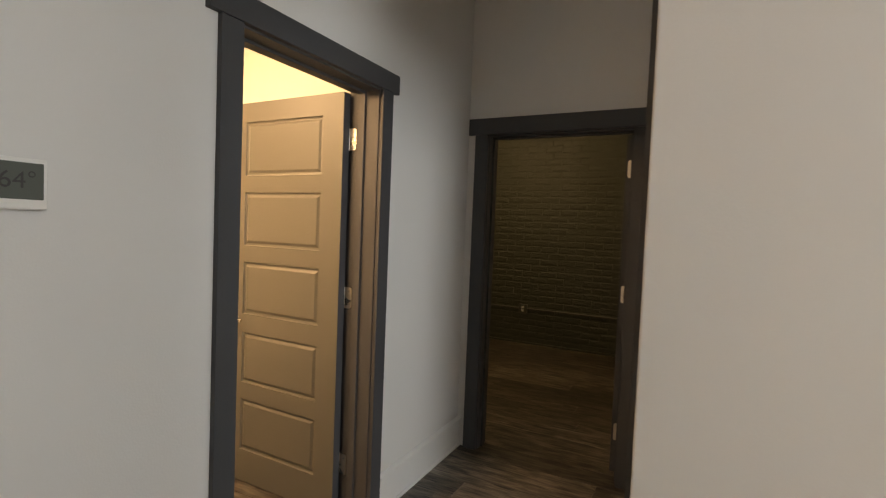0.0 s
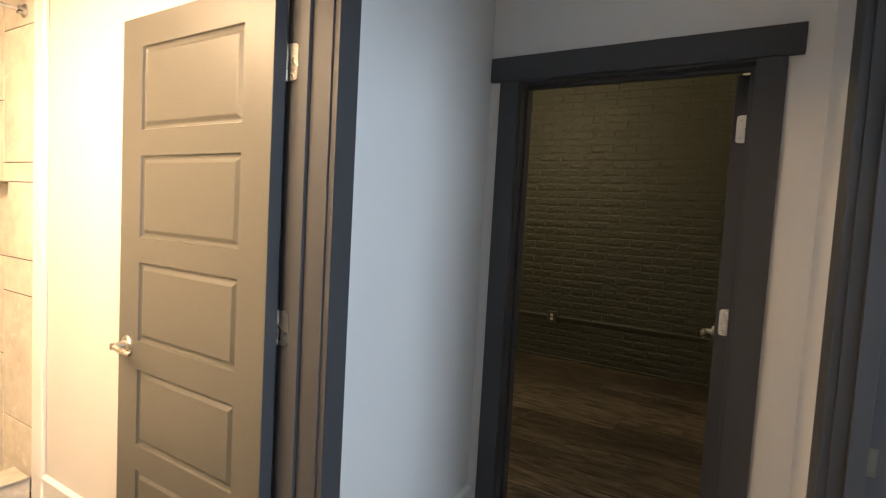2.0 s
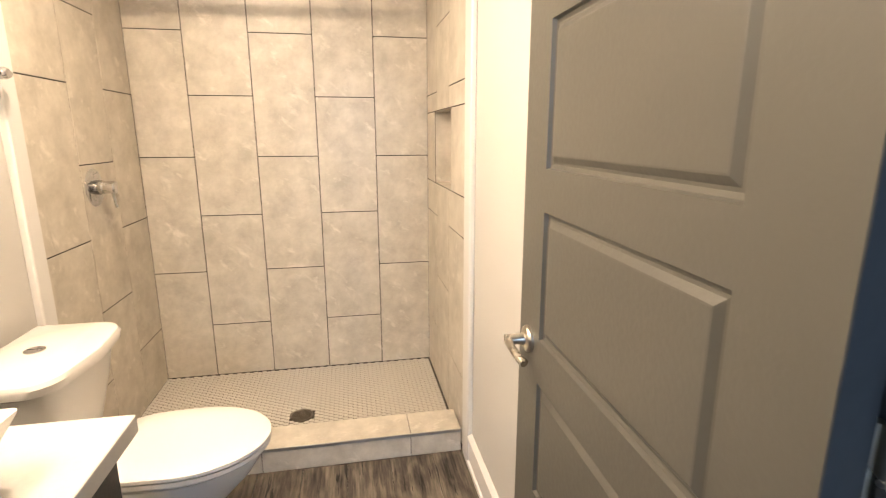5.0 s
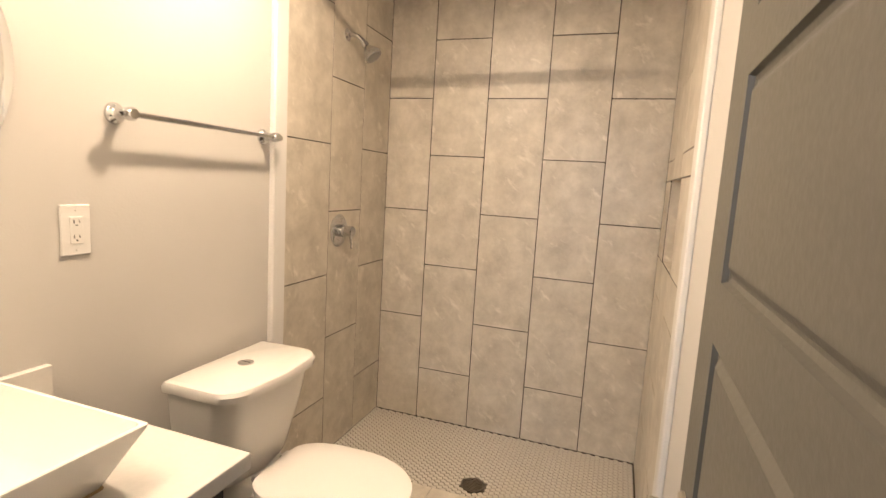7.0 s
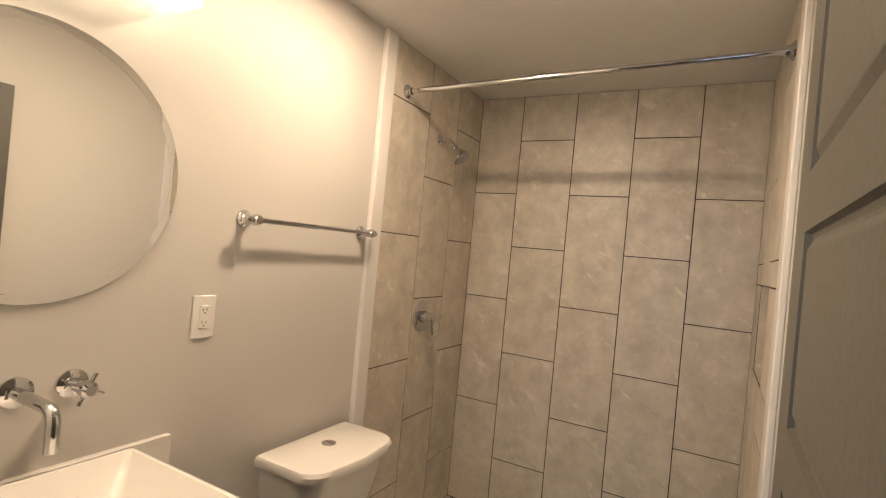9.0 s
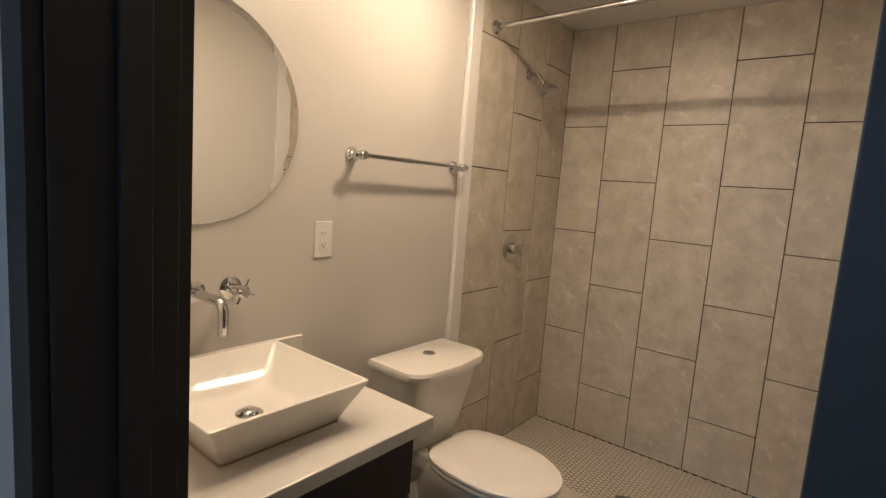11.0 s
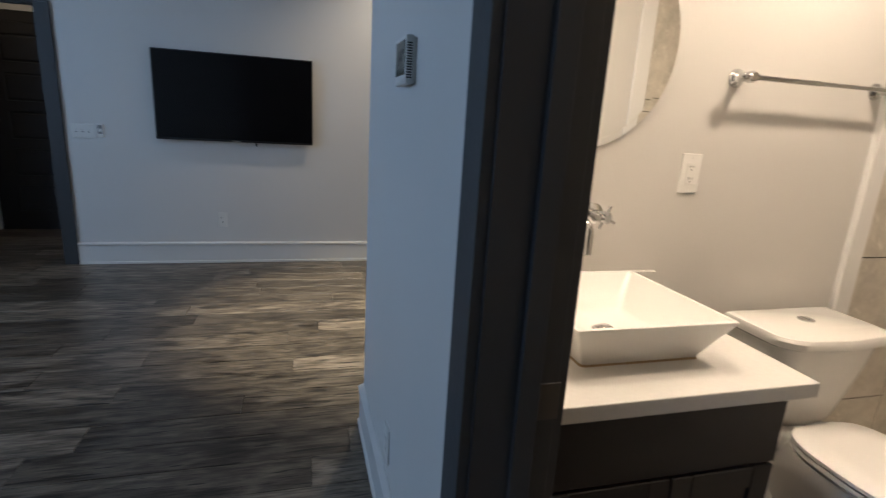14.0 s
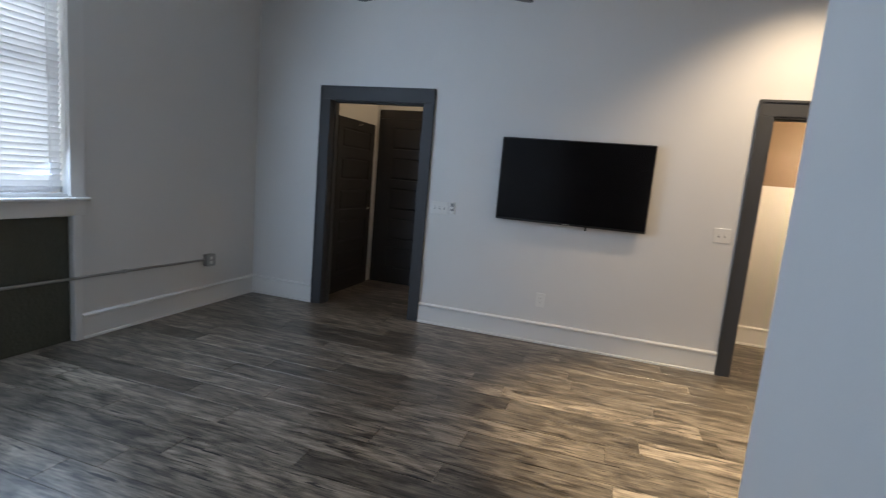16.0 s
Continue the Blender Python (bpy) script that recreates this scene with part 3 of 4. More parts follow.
def shower_curb():
    c = thing("shower_curb", "stone-look tiled low shower curb", "curb", (-1.87, 0.8, 0))
    part("core", bx(-1.952, -1.808, VAN_Y + 0.01, RIGHT_Y - 0.01, 0.0, 0.098), M_GROUT, c)
    y = VAN_Y + 0.012
    for w in (0.638, 0.61, 0.22):
        part("tile", bx(-1.962, -1.797, y + 0.0015, y + w - 0.0015, 0.098, 0.108, 0.002), M_TILE, c)
        part("tile", bx(-1.808, -1.798, y + 0.0015, y + w - 0.0015, 0.002, 0.096, 0.0015), M_TILE, c)
        part("tile", bx(-1.962, -1.952, y + 0.0015, y + w - 0.0015, 0.02, 0.096, 0.0015), M_TILE, c)
        y += w
    part("edge_trim", bx(-1.8005, -1.7955, VAN_Y + 0.012, RIGHT_Y - 0.01, 0.094, 0.1085, 0.001), M_STEEL, c)
    return c


shower_curb()
structure("shower_pan", bx(BACK_X, -1.952, VAN_Y, RIGHT_Y, 0.0, 0.020), M_WHITEGROUT, "mosaic tiled shower floor", "floor")


def mosaic():
    bm = bmesh.new()
    p = 0.0265
    r = 0.0138
    k = 0
    y = VAN_Y + 0.02
    while y < RIGHT_Y - 0.01:
        x = BACK_X + 0.012 + (p / 2 if k % 2 else 0)
        while x < -1.966:
            if (x + 2.183) ** 2 + (y - 0.803) ** 2 > 0.058 ** 2:
                top = [bm.verts.new((x + (r - 0.0012) * math.cos(a), y + (r - 0.0012) * math.sin(a), 0.0245)) for a in [math.radians(30 + 60 * i) for i in range(6)]]
                low = [bm.verts.new((x + r * math.cos(a), y + r * math.sin(a), 0.0205)) for a in [math.radians(30 + 60 * i) for i in range(6)]]
                bm.faces.new(top)
                for i in range(6):
                    j = (i + 1) % 6
                    bm.faces.new((low[i], low[j], top[j], top[i]))
            x += p
        y += p * 0.866
        k += 1
    me = bpy.data.meshes.new("mosaic_tiles")
    bm.to_mesh(me)
    bm.free()
    me.materials.append(M_MOSAIC)
    ob = new("mosaic_tiles", me)
    tagged(ob, "small off-white hexagon mosaic tiles on the shower floor", "mosaic", "", "stuff")


mosaic()


def drain():
    d = thing("shower_drain", "round chrome shower drain with slotted grate", "drain", (-2.183, 0.803, 0.02))
    part("ring", lathe((-2.183, 0.803, 0.02), (0, 0, 1), [(0.056, 0), (0.056, 0.005), (0.050, 0.006), (0.048, 0.003)], 40), M_DRAIN, d, "", True)
    part("sump", tube((-2.183, 0.803, 0.0205), (-2.183, 0.803, 0.0225), 0.047), M_SLOT, d)
    bm = bmesh.new()
    for i in range(-4, 5):
        w = math.sqrt(max(0.0, 0.046 ** 2 - (i * 0.0102) ** 2))
        bm_box(bm, -2.183 + i * 0.0102 - 0.003, -2.183 + i * 0.0102 + 0.003, 0.803 - w, 0.803 + w, 0.0225, 0.0255)
    part("grate", bm, M_DRAIN, d)


drain()


def chrome_arm_head():
    s = thing("shower_fixture", "chrome shower head on a bent wall arm", "shower fixture", (-2.227, VAN_Y + 0.02, 2.08))
    part("flange", lathe((-2.227, VAN_Y + 0.011, 2.057), (0, 1, 0), [(0.03, 0), (0.029, 0.005), (0.018, 0.012), (0.0115, 0.016)]), M_CHROME, s, "", True)
    bm = bmesh.new()
    bm_path(bm, [(-2.227, VAN_Y + 0.015, 2.057), (-2.227, VAN_Y + 0.05, 2.055), (-2.227, VAN_Y + 0.075, 2.044), (-2.227, VAN_Y + 0.095, 2.027), (-2.227, VAN_Y + 0.105, 2.012)], 0.0105)
    part("arm", bm, M_CHROME, s, "", True)
    part("head", lathe((-2.227, VAN_Y + 0.10, 2.019), (0, 0.62, -0.78), [(0.014, 0), (0.017, 0.012), (0.013, 0.022), (0.022, 0.034), (0.037, 0.058), (0.044, 0.072), (0.044, 0.082), (0.038, 0.084)]), M_CHROME, s, "bell-shaped chrome spray head", True)
    part("spray_face", lathe((-2.227, VAN_Y + 0.1525, 1.953), (0, 0.62, -0.78), [(0.036, 0), (0.034, 0.003)]), M_STEEL, s)


chrome_arm_head()


def shower_valve():
    x, z, y = -2.20, 1.14, VAN_Y + 0.011
    v = thing("shower_valve", "chrome shower valve with round plate and lever", "valve", (x, y, z))
    part("plate", lathe((x, y, z), (0, 1, 0), [(0.079, 0), (0.078, 0.004), (0.070, 0.008), (0.03, 0.010)], 36), M_CHROME, v, "", True)
    part("sleeve", lathe((x, y + 0.008, z), (0, 1, 0), [(0.030, 0), (0.030, 0.03), (0.026, 0.034), (0.026, 0.07), (0.022, 0.075)]), M_CHROME, v, "", True)
    part("lever", tube((x, y + 0.068, z), (x - 0.004, y + 0.075, z - 0.085), 0.008, 0.0065, 14), M_CHROME, v, "", True)


shower_valve()


def curtain_rod():
    r = thing("shower_curtain_rod", "polished chrome shower curtain rod between walls", "rod", (-1.93, 0.8, 2.215))
    part("tube", tube((-1.888, VAN_Y + 0.012, 2.198), (-1.888, 0.86, 2.215), 0.0125, seg=20), M_CHROME, r, "", True)
    part("tube", tube((-1.888, 0.86, 2.215), (-1.888, RIGHT_Y - 0.002, 2.225), 0.0108, seg=20), M_CHROME, r, "", True)
    part("flange", lathe((-1.888, VAN_Y + 0.012, 2.198), (0, 1, 0), [(0.032, 0), (0.031, 0.008), (0.020, 0.018), (0.018, 0.03)]), M_CHROME, r, "", True)
    part("flange", lathe((-1.888, RIGHT_Y - 0.002, 2.225), (0, -1, 0), [(0.032, 0), (0.031, 0.008), (0.020, 0.018), (0.018, 0.03)]), M_CHROME, r, "", True)


curtain_rod()


def towel_bar():
    z, y = 1.529, VAN_Y
    t = thing("towel_bar", "chrome towel bar with turned end posts", "towel bar", (-1.34, y, z))
    for x in (-1.067, -1.657):
        p = part("post", lathe((x, y, z), (0, 1, 0), [(0.029, 0), (0.029, 0.004), (0.026, 0.009), (0.020, 0.014), (0.016, 0.02), (0.013, 0.035), (0.015, 0.045), (0.018, 0.052), (0.018, 0.066), (0.013, 0.074)]), M_CHROME, t, "", True)
        s = 1 if x > -1.3 else -1
        part("finial", lathe((x, y + 0.058, z), (s, 0, 0), [(0.010, 0.014), (0.013, 0.02), (0.011, 0.03), (0.006, 0.036)]), M_CHROME, p, "", True)
    part("bar", tube((-1.067, y + 0.058, z), (-1.34, y + 0.058, z), 0.0088), M_CHROME, t, "", True)
    part("bar", tube((-1.34, y + 0.058, z), (-1.657, y + 0.058, z), 0.0072), M_CHROME, t, "", True)


towel_bar()


def outlet(name, label, at, n, kind="duplex", gang=1):
    """Wall plate at (x, y, z) on a wall whose normal is n; duplex outlet or rocker switches."""
    o = thing(name, label, "outlet" if kind == "duplex" else "switch", at, "wall outlets" if kind == "duplex" else "light switches")
    n = Vector((*n, 0))
    u = Vector((-n.y, n.x, 0))
    w = 0.0375 + 0.023 * (gang - 1)

    def slab(pn, u0, u1, z0, z1, d0, d1, m, bev=0.0, parent=o):
        bm = bmesh.new()
        bm_box(bm, u0, u1, d0, d1, z0, z1, bev)
        basis = Matrix((u, n, Vector((0, 0, 1)))).transposed().to_4x4()
        bm.transform(Matrix.Translation(at) @ basis)
        return part(pn, bm, m, parent)

    hp = 0.064 if kind == "duplex" else 0.0585
    slab("plate", -w, w, -hp, hp, 0, 0.006, M_PLASTIC, 0.0025)
    if kind == "duplex":
        slab("insert", -0.0165, 0.0165, -0.034, 0.034, 0.006, 0.0085, M_PLASTIC, 0.001)
        for zc in (-0.019, 0.019):
            for du, h in ((-0.0065, 0.0045), (0.0065, 0.0035)):
                slab("slot", du - 0.0012, du + 0.0012, zc - h + 0.003, zc + h + 0.003, 0.0082, 0.0088, M_SLOT)
            slab("slot", -0.0022, 0.0022, zc - 0.0085, zc - 0.0045, 0.0082, 0.0088, M_SLOT)
    else:
        for g in range(gang):
            c = (g - (gang - 1) / 2) * 0.046
            slab("toggle_slot", c - 0.005, c + 0.005, -0.012, 0.012, 0.006, 0.0065, M_SLOT)
            slab("toggle", c - 0.004, c + 0.004, -0.004, 0.010, 0.006, 0.013, M_PLASTIC, 0.001)
    for zc in (-0.05, 0.05):
        for g in range(gang if kind != "duplex" else 1):
            c = (g - (gang - 1) / 2) * 0.046 if kind != "duplex" else 0
            slab("screw", c - 0.0025, c + 0.0025, zc - 0.0025, zc + 0.0025, 0.006, 0.0072, M_PLASTIC, 0.0008)
    return o


outlet("wall_outlet", "white duplex outlet on the bathroom wall", (-0.953, VAN_Y, 1.226), (0, 1))
outlet("wall_outlet", "white duplex outlet below the television", (0.977, TV_Y, 0.39), (0, 1))
outlet("light_switch", "white three-gang switch plate by the door", (1.99, TV_Y, 1.112), (0, 1), "switch", 3)
outlet("light_switch", "white two-gang switch plate by the doorway", (-0.371, TV_Y, 1.128), (0, 1), "switch", 2)
outlet("wall_outlet", "white outlet in the side hall baseboard", (-0.80, -4.481, 0.10), (0, 1))
skewed(outlet("wall_outlet", "white duplex outlet low on the hall wall", (HALL_X, -0.024, 0.306), (1, 0)), HALL_SKEW)
fan_control = thing("fan_control", "small grey remote cradle on the wall", "control", (1.861, TV_Y, 1.12))
part("body", bx(1.836, 1.886, TV_Y, TV_Y + 0.02, 1.065, 1.175, 0.006, 2), M_PLASTIC, fan_control)
part("keypad", bx(1.844, 1.878, TV_Y + 0.02, TV_Y + 0.022, 1.095, 1.165, 0.001), mat("grey_keypad", (0.22, 0.22, 0.22), 0.4, bump=0.0), fan_control)
part("button", tube((1.861, TV_Y + 0.021, 1.125), (1.861, TV_Y + 0.026, 1.125), 0.012), M_PLASTIC, fan_control)


def mirror():
    c = (-0.514, VAN_Y, 1.602)
    m = thing("round_mirror", "round frameless mirror hanging above the sink", "mirror", c)
    part("backing", lathe((c[0], VAN_Y + 0.001, c[2]), (0, 1, 0), [(0.300, 0), (0.300, 0.0015)], 96), M_PLASTIC, m)
    part("glass", lathe((c[0], VAN_Y + 0.0025, c[2]), (0, 1, 0), [(0.318, 0), (0.318, 0.0045), (0.3170, 0.0053), (0.2970, 0.0055), (0.2960, 0.0056)], 128), M_MIRROR, m)


mirror()


def vanity_light():
    v = thing("vanity_light", "wide lit glass vanity light above the mirror", "wall lamp", (-0.52, VAN_Y, 2.12))
    part("back_plate", bx(-0.70, -0.34, VAN_Y, VAN_Y + 0.022, 2.12, 2.24, 0.003), M_CHROME, v)
    part("shade", bx(-0.78, -0.26, VAN_Y + 0.03, VAN_Y + 0.13, 2.045, 2.18, 0.012, 3), M_LAMPGLASS, v, "lit frosted glass shade", True)
    part("bracket", bx(-0.56, -0.48, VAN_Y + 0.02, VAN_Y + 0.08, 2.182, 2.20, 0.002), M_NICKEL, v)
    d = thing("ceiling_downlight", "small round recessed downlight in the bathroom ceiling", "ceiling lamp", (-1.30, 0.52, BATH_H))
    part("trim_ring", lathe((-1.30, 0.52, BATH_H), (0, 0, -1), [(0.085, 0.0), (0.085, 0.004), (0.07, 0.008), (0.06, 0.006)]), M_PLASTIC, d, "", True)
    part("lens", tube((-1.30, 0.52, BATH_H - 0.001), (-1.30, 0.52, BATH_H - 0.006), 0.058), M_LAMPGLASS, d, "lit frosted lens")


vanity_light()


def vanity():
    x0, x1, y0, y1 = -0.828, -0.225, VAN_Y + 0.002, 0.622
    v = thing("vanity_cabinet", "espresso vanity cabinet with drawer front and two doors", "cabinet", (-0.47, 0.35, 0))
    part("body", bx(x0, x1, y0, y1 - 0.02, 0.09, 0.778, 0.002), M_CAB, v)
    part("toe_kick", bx(x0 + 0.02, x1, y0, y1 - 0.08, 0.0, 0.09), M_CAB, v)
    part("drawer_front", bx(x0 + 0.004, x1 - 0.004, y1 - 0.02, y1, 0.603, 0.772, 0.003), M_CAB, v)
    xm = -0.540
    for a, b, hx in ((x0 + 0.004, xm - 0.002, xm - 0.045), (xm + 0.002, x1 - 0.004, xm + 0.045)):
        d = part("door", bx(a + 0.055, b - 0.055, y1 - 0.018, y1 - 0.008, 0.16, 0.535, 0.001), M_CAB, v)
        for c in ((a, a + 0.055, 0.10, 0.595), (b - 0.055, b, 0.10, 0.595), (a + 0.0555, b - 0.0555, 0.10, 0.158), (a + 0.0555, b - 0.0555, 0.537, 0.595)):
            part("rail", bx(c[0], c[1], y1 - 0.019, y1, c[2], c[3], 0.002), M_CAB, d)
        h = part("handle", tube((hx, y1 + 0.03, 0.40), (hx, y1 + 0.03, 0.54), 0.0055, seg=14), M_NICKEL, v, "brushed nickel bar pull", True)
        for z in (0.42, 0.52):
            part("post", tube((hx, y1, z), (hx, y1 + 0.03, z), 0.0045, seg=10), M_NICKEL, h)


vanity()
top = thing("countertop", "white quartz vanity top with backsplash", "countertop", (-0.47, 0.35, 0.82))
part("slab", bx(-0.875, BATH_X - 0.001, VAN_Y + 0.001, 0.645, 0.780, 0.818, 0.003, 2), M_QUARTZ, top)
part("backsplash", bx(-0.875, BATH_X - 0.001, VAN_Y + 0.001, VAN_Y + 0.02, 0.818, 0.902, 0.002), M_QUARTZ, top)


def vessel_sink():
    s = thing("vessel_sink", "square white ceramic vessel sink with sloped sides", "sink", (-0.512, 0.335, 0.818))
    cx, cy = -0.512, 0.335

    def sq(hx, hy, z, r=0.012, k=4):
        pts = []
        for sx, sy, a0 in ((1, 1, 0), (-1, 1, 90), (-1, -1, 180), (1, -1, 270)):
            for i in range(k):
                a = radians(a0 + 90 * i / (k - 1))
                pts.append((cx + sx * (hx - r) + r * math.cos(a), cy + sy * (hy - r) + r * math.sin(a), z))
        return pts

    bm = bmesh.new()
    bm_loft(bm, [sq(0.155, 0.155, 0.8185), sq(0.159, 0.159, 0.824), sq(0.2095, 0.2095, 0.925, 0.008), sq(0.210, 0.210, 0.930, 0.008), sq(0.2065, 0.2065, 0.932, 0.008), sq(0.2005, 0.2005, 0.931, 0.012), sq(0.197, 0.197, 0.925, 0.015), sq(0.138, 0.138, 0.842, 0.03), sq(0.110, 0.110, 0.834, 0.04), sq(0.03, 0.03, 0.832, 0.028)])
    part("basin", bm, M_CERAMIC, s, "", True)
    bm = bmesh.new()
    bm_loft(bm, [sq(0.1615, 0.1615, 0.8183), sq(0.1585, 0.1585, 0.8225)])
    part("caulk", bm, mat("tan_caulk", (0.36, 0.25, 0.13), 0.6, vary=0.4, scale=25, bump=0.0), s, "thin yellowed caulk line")
    part("drain_ring", lathe((cx, cy, 0.8325), (0, 0, 1), [(0.034, 0), (0.034, 0.003), (0.028, 0.005), (0.024, 0.003)]), M_CHROME, s, "", True)
    part("drain_cap", lathe((cx, cy, 0.8345), (0, 0, 1), [(0.02, 0), (0.022, 0.008), (0.016, 0.012)]), M_CHROME, s, "chrome pop-up drain cap", True)


vessel_sink()


def wall_faucet():
    z, y = 1.091, VAN_Y
    f = thing("wall_faucet", "chrome wall-mounted faucet with two cross handles", "faucet", (-0.51, y, z))
    part("flange", lathe((-0.507, y, z), (0, 1, 0), [(0.034, 0), (0.034, 0.007), (0.024, 0.009), (0.0135, 0.011)]), M_CHROME, f, "", True)
    bm = bmesh.new()
    pts = [(-0.507, y + 0.005, z), (-0.507, y + 0.10, z), (-0.507, y + 0.145, z)]
    for i in range(1, 7):
        a = radians(15 * i)
        pts.append((-0.507, y + 0.145 + 0.03 * math.sin(a), z - 0.03 + 0.03 * math.cos(a)))
    pts += [(-0.507, y + 0.175, z - 0.06), (-0.507, y + 0.175, z - 0.085)]
    bm_path(bm, pts, 0.0138, 18)
    part("spout", bm, M_CHROME, f, "", True)
    for x in (-0.396, -0.618):
        v = part("valve", lathe((x, y, z), (0, 1, 0), [(0.034, 0), (0.034, 0.007), (0.027, 0.010), (0.015, 0.012), (0.015, 0.058), (0.019, 0.062), (0.019, 0.084), (0.012, 0.09)]), M_CHROME, f, "", True)
        b = bmesh.new()
        for a in (25, 115):
            d = Vector((math.cos(radians(a)), 0, math.sin(radians(a)))) * 0.039
            c = Vector((x, y + 0.073, z))
            bm_tube(b, c - d, c + d, 0.0048, seg=12)
        part("cross_handle", b, M_CHROME, v, "", True)


wall_faucet()


def toilet():
    cx = -1.392
    t = thing("toilet", "white two-piece ceramic toilet with closed lid", "toilet", (cx, 0.4, 0))

    def tank_loop(hw, y0, y1, z, r=0.095, k=9):
        pts = [(cx + hw, y0, z)]
        for i in range(k):
            a = radians(90 * i / (k - 1))
            pts.append((cx + hw - r + r * math.cos(a), y1 - r * 0.8 + r * 0.8 * math.sin(a), z))
        pts.append((cx, y1 + 0.014, z))
        for i in range(k):
            a = radians(90 + 90 * i / (k - 1))
            pts.append((cx - hw + r + r * math.cos(a), y1 - r * 0.8 + r * 0.8 * math.sin(a), z))
        pts.append((cx - hw, y0, z))
        return pts

    y0 = VAN_Y + 0.045
    bm = bmesh.new()
    bm_loft(bm, [tank_loop(0.175, y0 + 0.02, 0.255, 0.405), tank_loop(0.182, y0 + 0.015, 0.265, 0.43), tank_loop(0.21, y0 + 0.01, 0.305, 0.62), tank_loop(0.216, y0 + 0.008, 0.322, 0.720)])
    part("tank", bm, M_CERAMIC, t, "", True)
    bm = bmesh.new()
    bm_loft(bm, [tank_loop(0.222, y0, 0.332, 0.718), tank_loop(0.230, y0, 0.342, 0.724), tank_loop(0.232, y0, 0.344, 0.745), tank_loop(0.226, y0 + 0.003, 0.338, 0.756), tank_loop(0.21, y0 + 0.010, 0.320, 0.761)])
    part("tank_lid", bm, M_CERAMIC, t, "", True)
    b = part("flush_button", lathe((cx, 0.188, 0.760), (0, 0, 1), [(0.026, 0), (0.026, 0.004), (0.021, 0.006)]), M_CHROME, t, "chrome dual flush button", True)
    part("button_seam", bx(cx - 0.001, cx + 0.001, 0.169, 0.207, 0.766, 0.7665), M_SLOT, b)

    def oval(hw, yb, yf, z, n=48, sq=0.0):
        pts = []
        cy, hl = (yb + yf) / 2, (yf - yb) / 2
        for i in range(n):
            a = math.tau * i / n
            c, s = math.cos(a), math.sin(a)
            # squared at the back when sq is set, round at the front
            ec, es = (0.85 - 0.42 * sq, 0.75 - 0.30 * sq) if s < 0 else (1.0, 1.0)
            w = hw * (1.0 - 0.13 * sq * abs(s) if s < 0 else 1.0)
            pts.append((cx + w * math.copysign(abs(c) ** ec, c), cy + hl * math.copysign(abs(s) ** es, s), z))
        return pts

    bm = bmesh.new()
    bm_loft(bm, [oval(0.105, 0.14, 0.62, 0.0), oval(0.103, 0.14, 0.62, 0.03), oval(0.092, 0.15, 0.60, 0.08), oval(0.098, 0.16, 0.61, 0.16), oval(0.125, 0.20, 0.66, 0.24), oval(0.162, 0.24, 0.735, 0.32), oval(0.178, 0.27, 0.77, 0.375), oval(0.180, 0.28, 0.775, 0.395), oval(0.17, 0.29, 0.765, 0.402)])
    part("bowl", bm, M_CERAMIC, t, "", True)
    bm = bmesh.new()
    bm_path(bm, [(cx + 0.06, 0.52, 0.20), (cx + 0.078, 0.44, 0.17), (cx + 0.078, 0.36, 0.11), (cx + 0.075, 0.28, 0.10), (cx + 0.072, 0.23, 0.16), (cx + 0.07, 0.20, 0.25)], 0.048, 16)
    part("trapway", bm, M_CERAMIC, t, "", True)
    part("deck", bx(cx - 0.11, cx + 0.11, 0.06, 0.34, 0.33, 0.404, 0.015, 3), M_CERAMIC, t, "", True)
    bm = bmesh.new()
    bm_loft(bm, [oval(0.183, 0.315, 0.79, 0.404, sq=1.0), oval(0.188, 0.312, 0.797, 0.41, sq=1.0), oval(0.187, 0.313, 0.796, 0.422, sq=1.0)])
    part("seat", bm, M_SEAT, t, "", True)
    bm = bmesh.new()
    bm_loft(bm, [oval(0.184, 0.312, 0.793, 0.4245, sq=1.0), oval(0.189, 0.308, 0.80, 0.429, sq=1.0), oval(0.188, 0.309, 0.799, 0.438, sq=1.0), oval(0.178, 0.318, 0.786, 0.4435, sq=1.0), oval(0.10, 0.40, 0.70, 0.446, sq=1.0)])
    part("lid", bm, M_SEAT, t, "white closed toilet lid", True)
    for dx in (-0.07, 0.07):
        part("seat_hinge", tube((cx + dx - 0.018, 0.30, 0.418), (cx + dx + 0.018, 0.30, 0.418), 0.013, seg=14), M_SEAT, t, "", True)
    part("bolt_cap", lathe((cx + 0.112, 0.30, 0.0), (0, 0, 1), [(0.017, 0), (0.015, 0.014), (0.006, 0.02)], 16), M_SEAT, t, "", True)
    bm = bmesh.new()
    bm_path(bm, [(-1.14, VAN_Y + 0.01, 0.16), (-1.14, VAN_Y + 0.05, 0.17), (-1.15, VAN_Y + 0.07, 0.22), (-1.18, VAN_Y + 0.075, 0.32), (-1.22, VAN_Y + 0.075, 0.41)], 0.006, 10)
    part("supply_hose", bm, M_STEEL, t, "braided steel supply hose", True)


toilet()


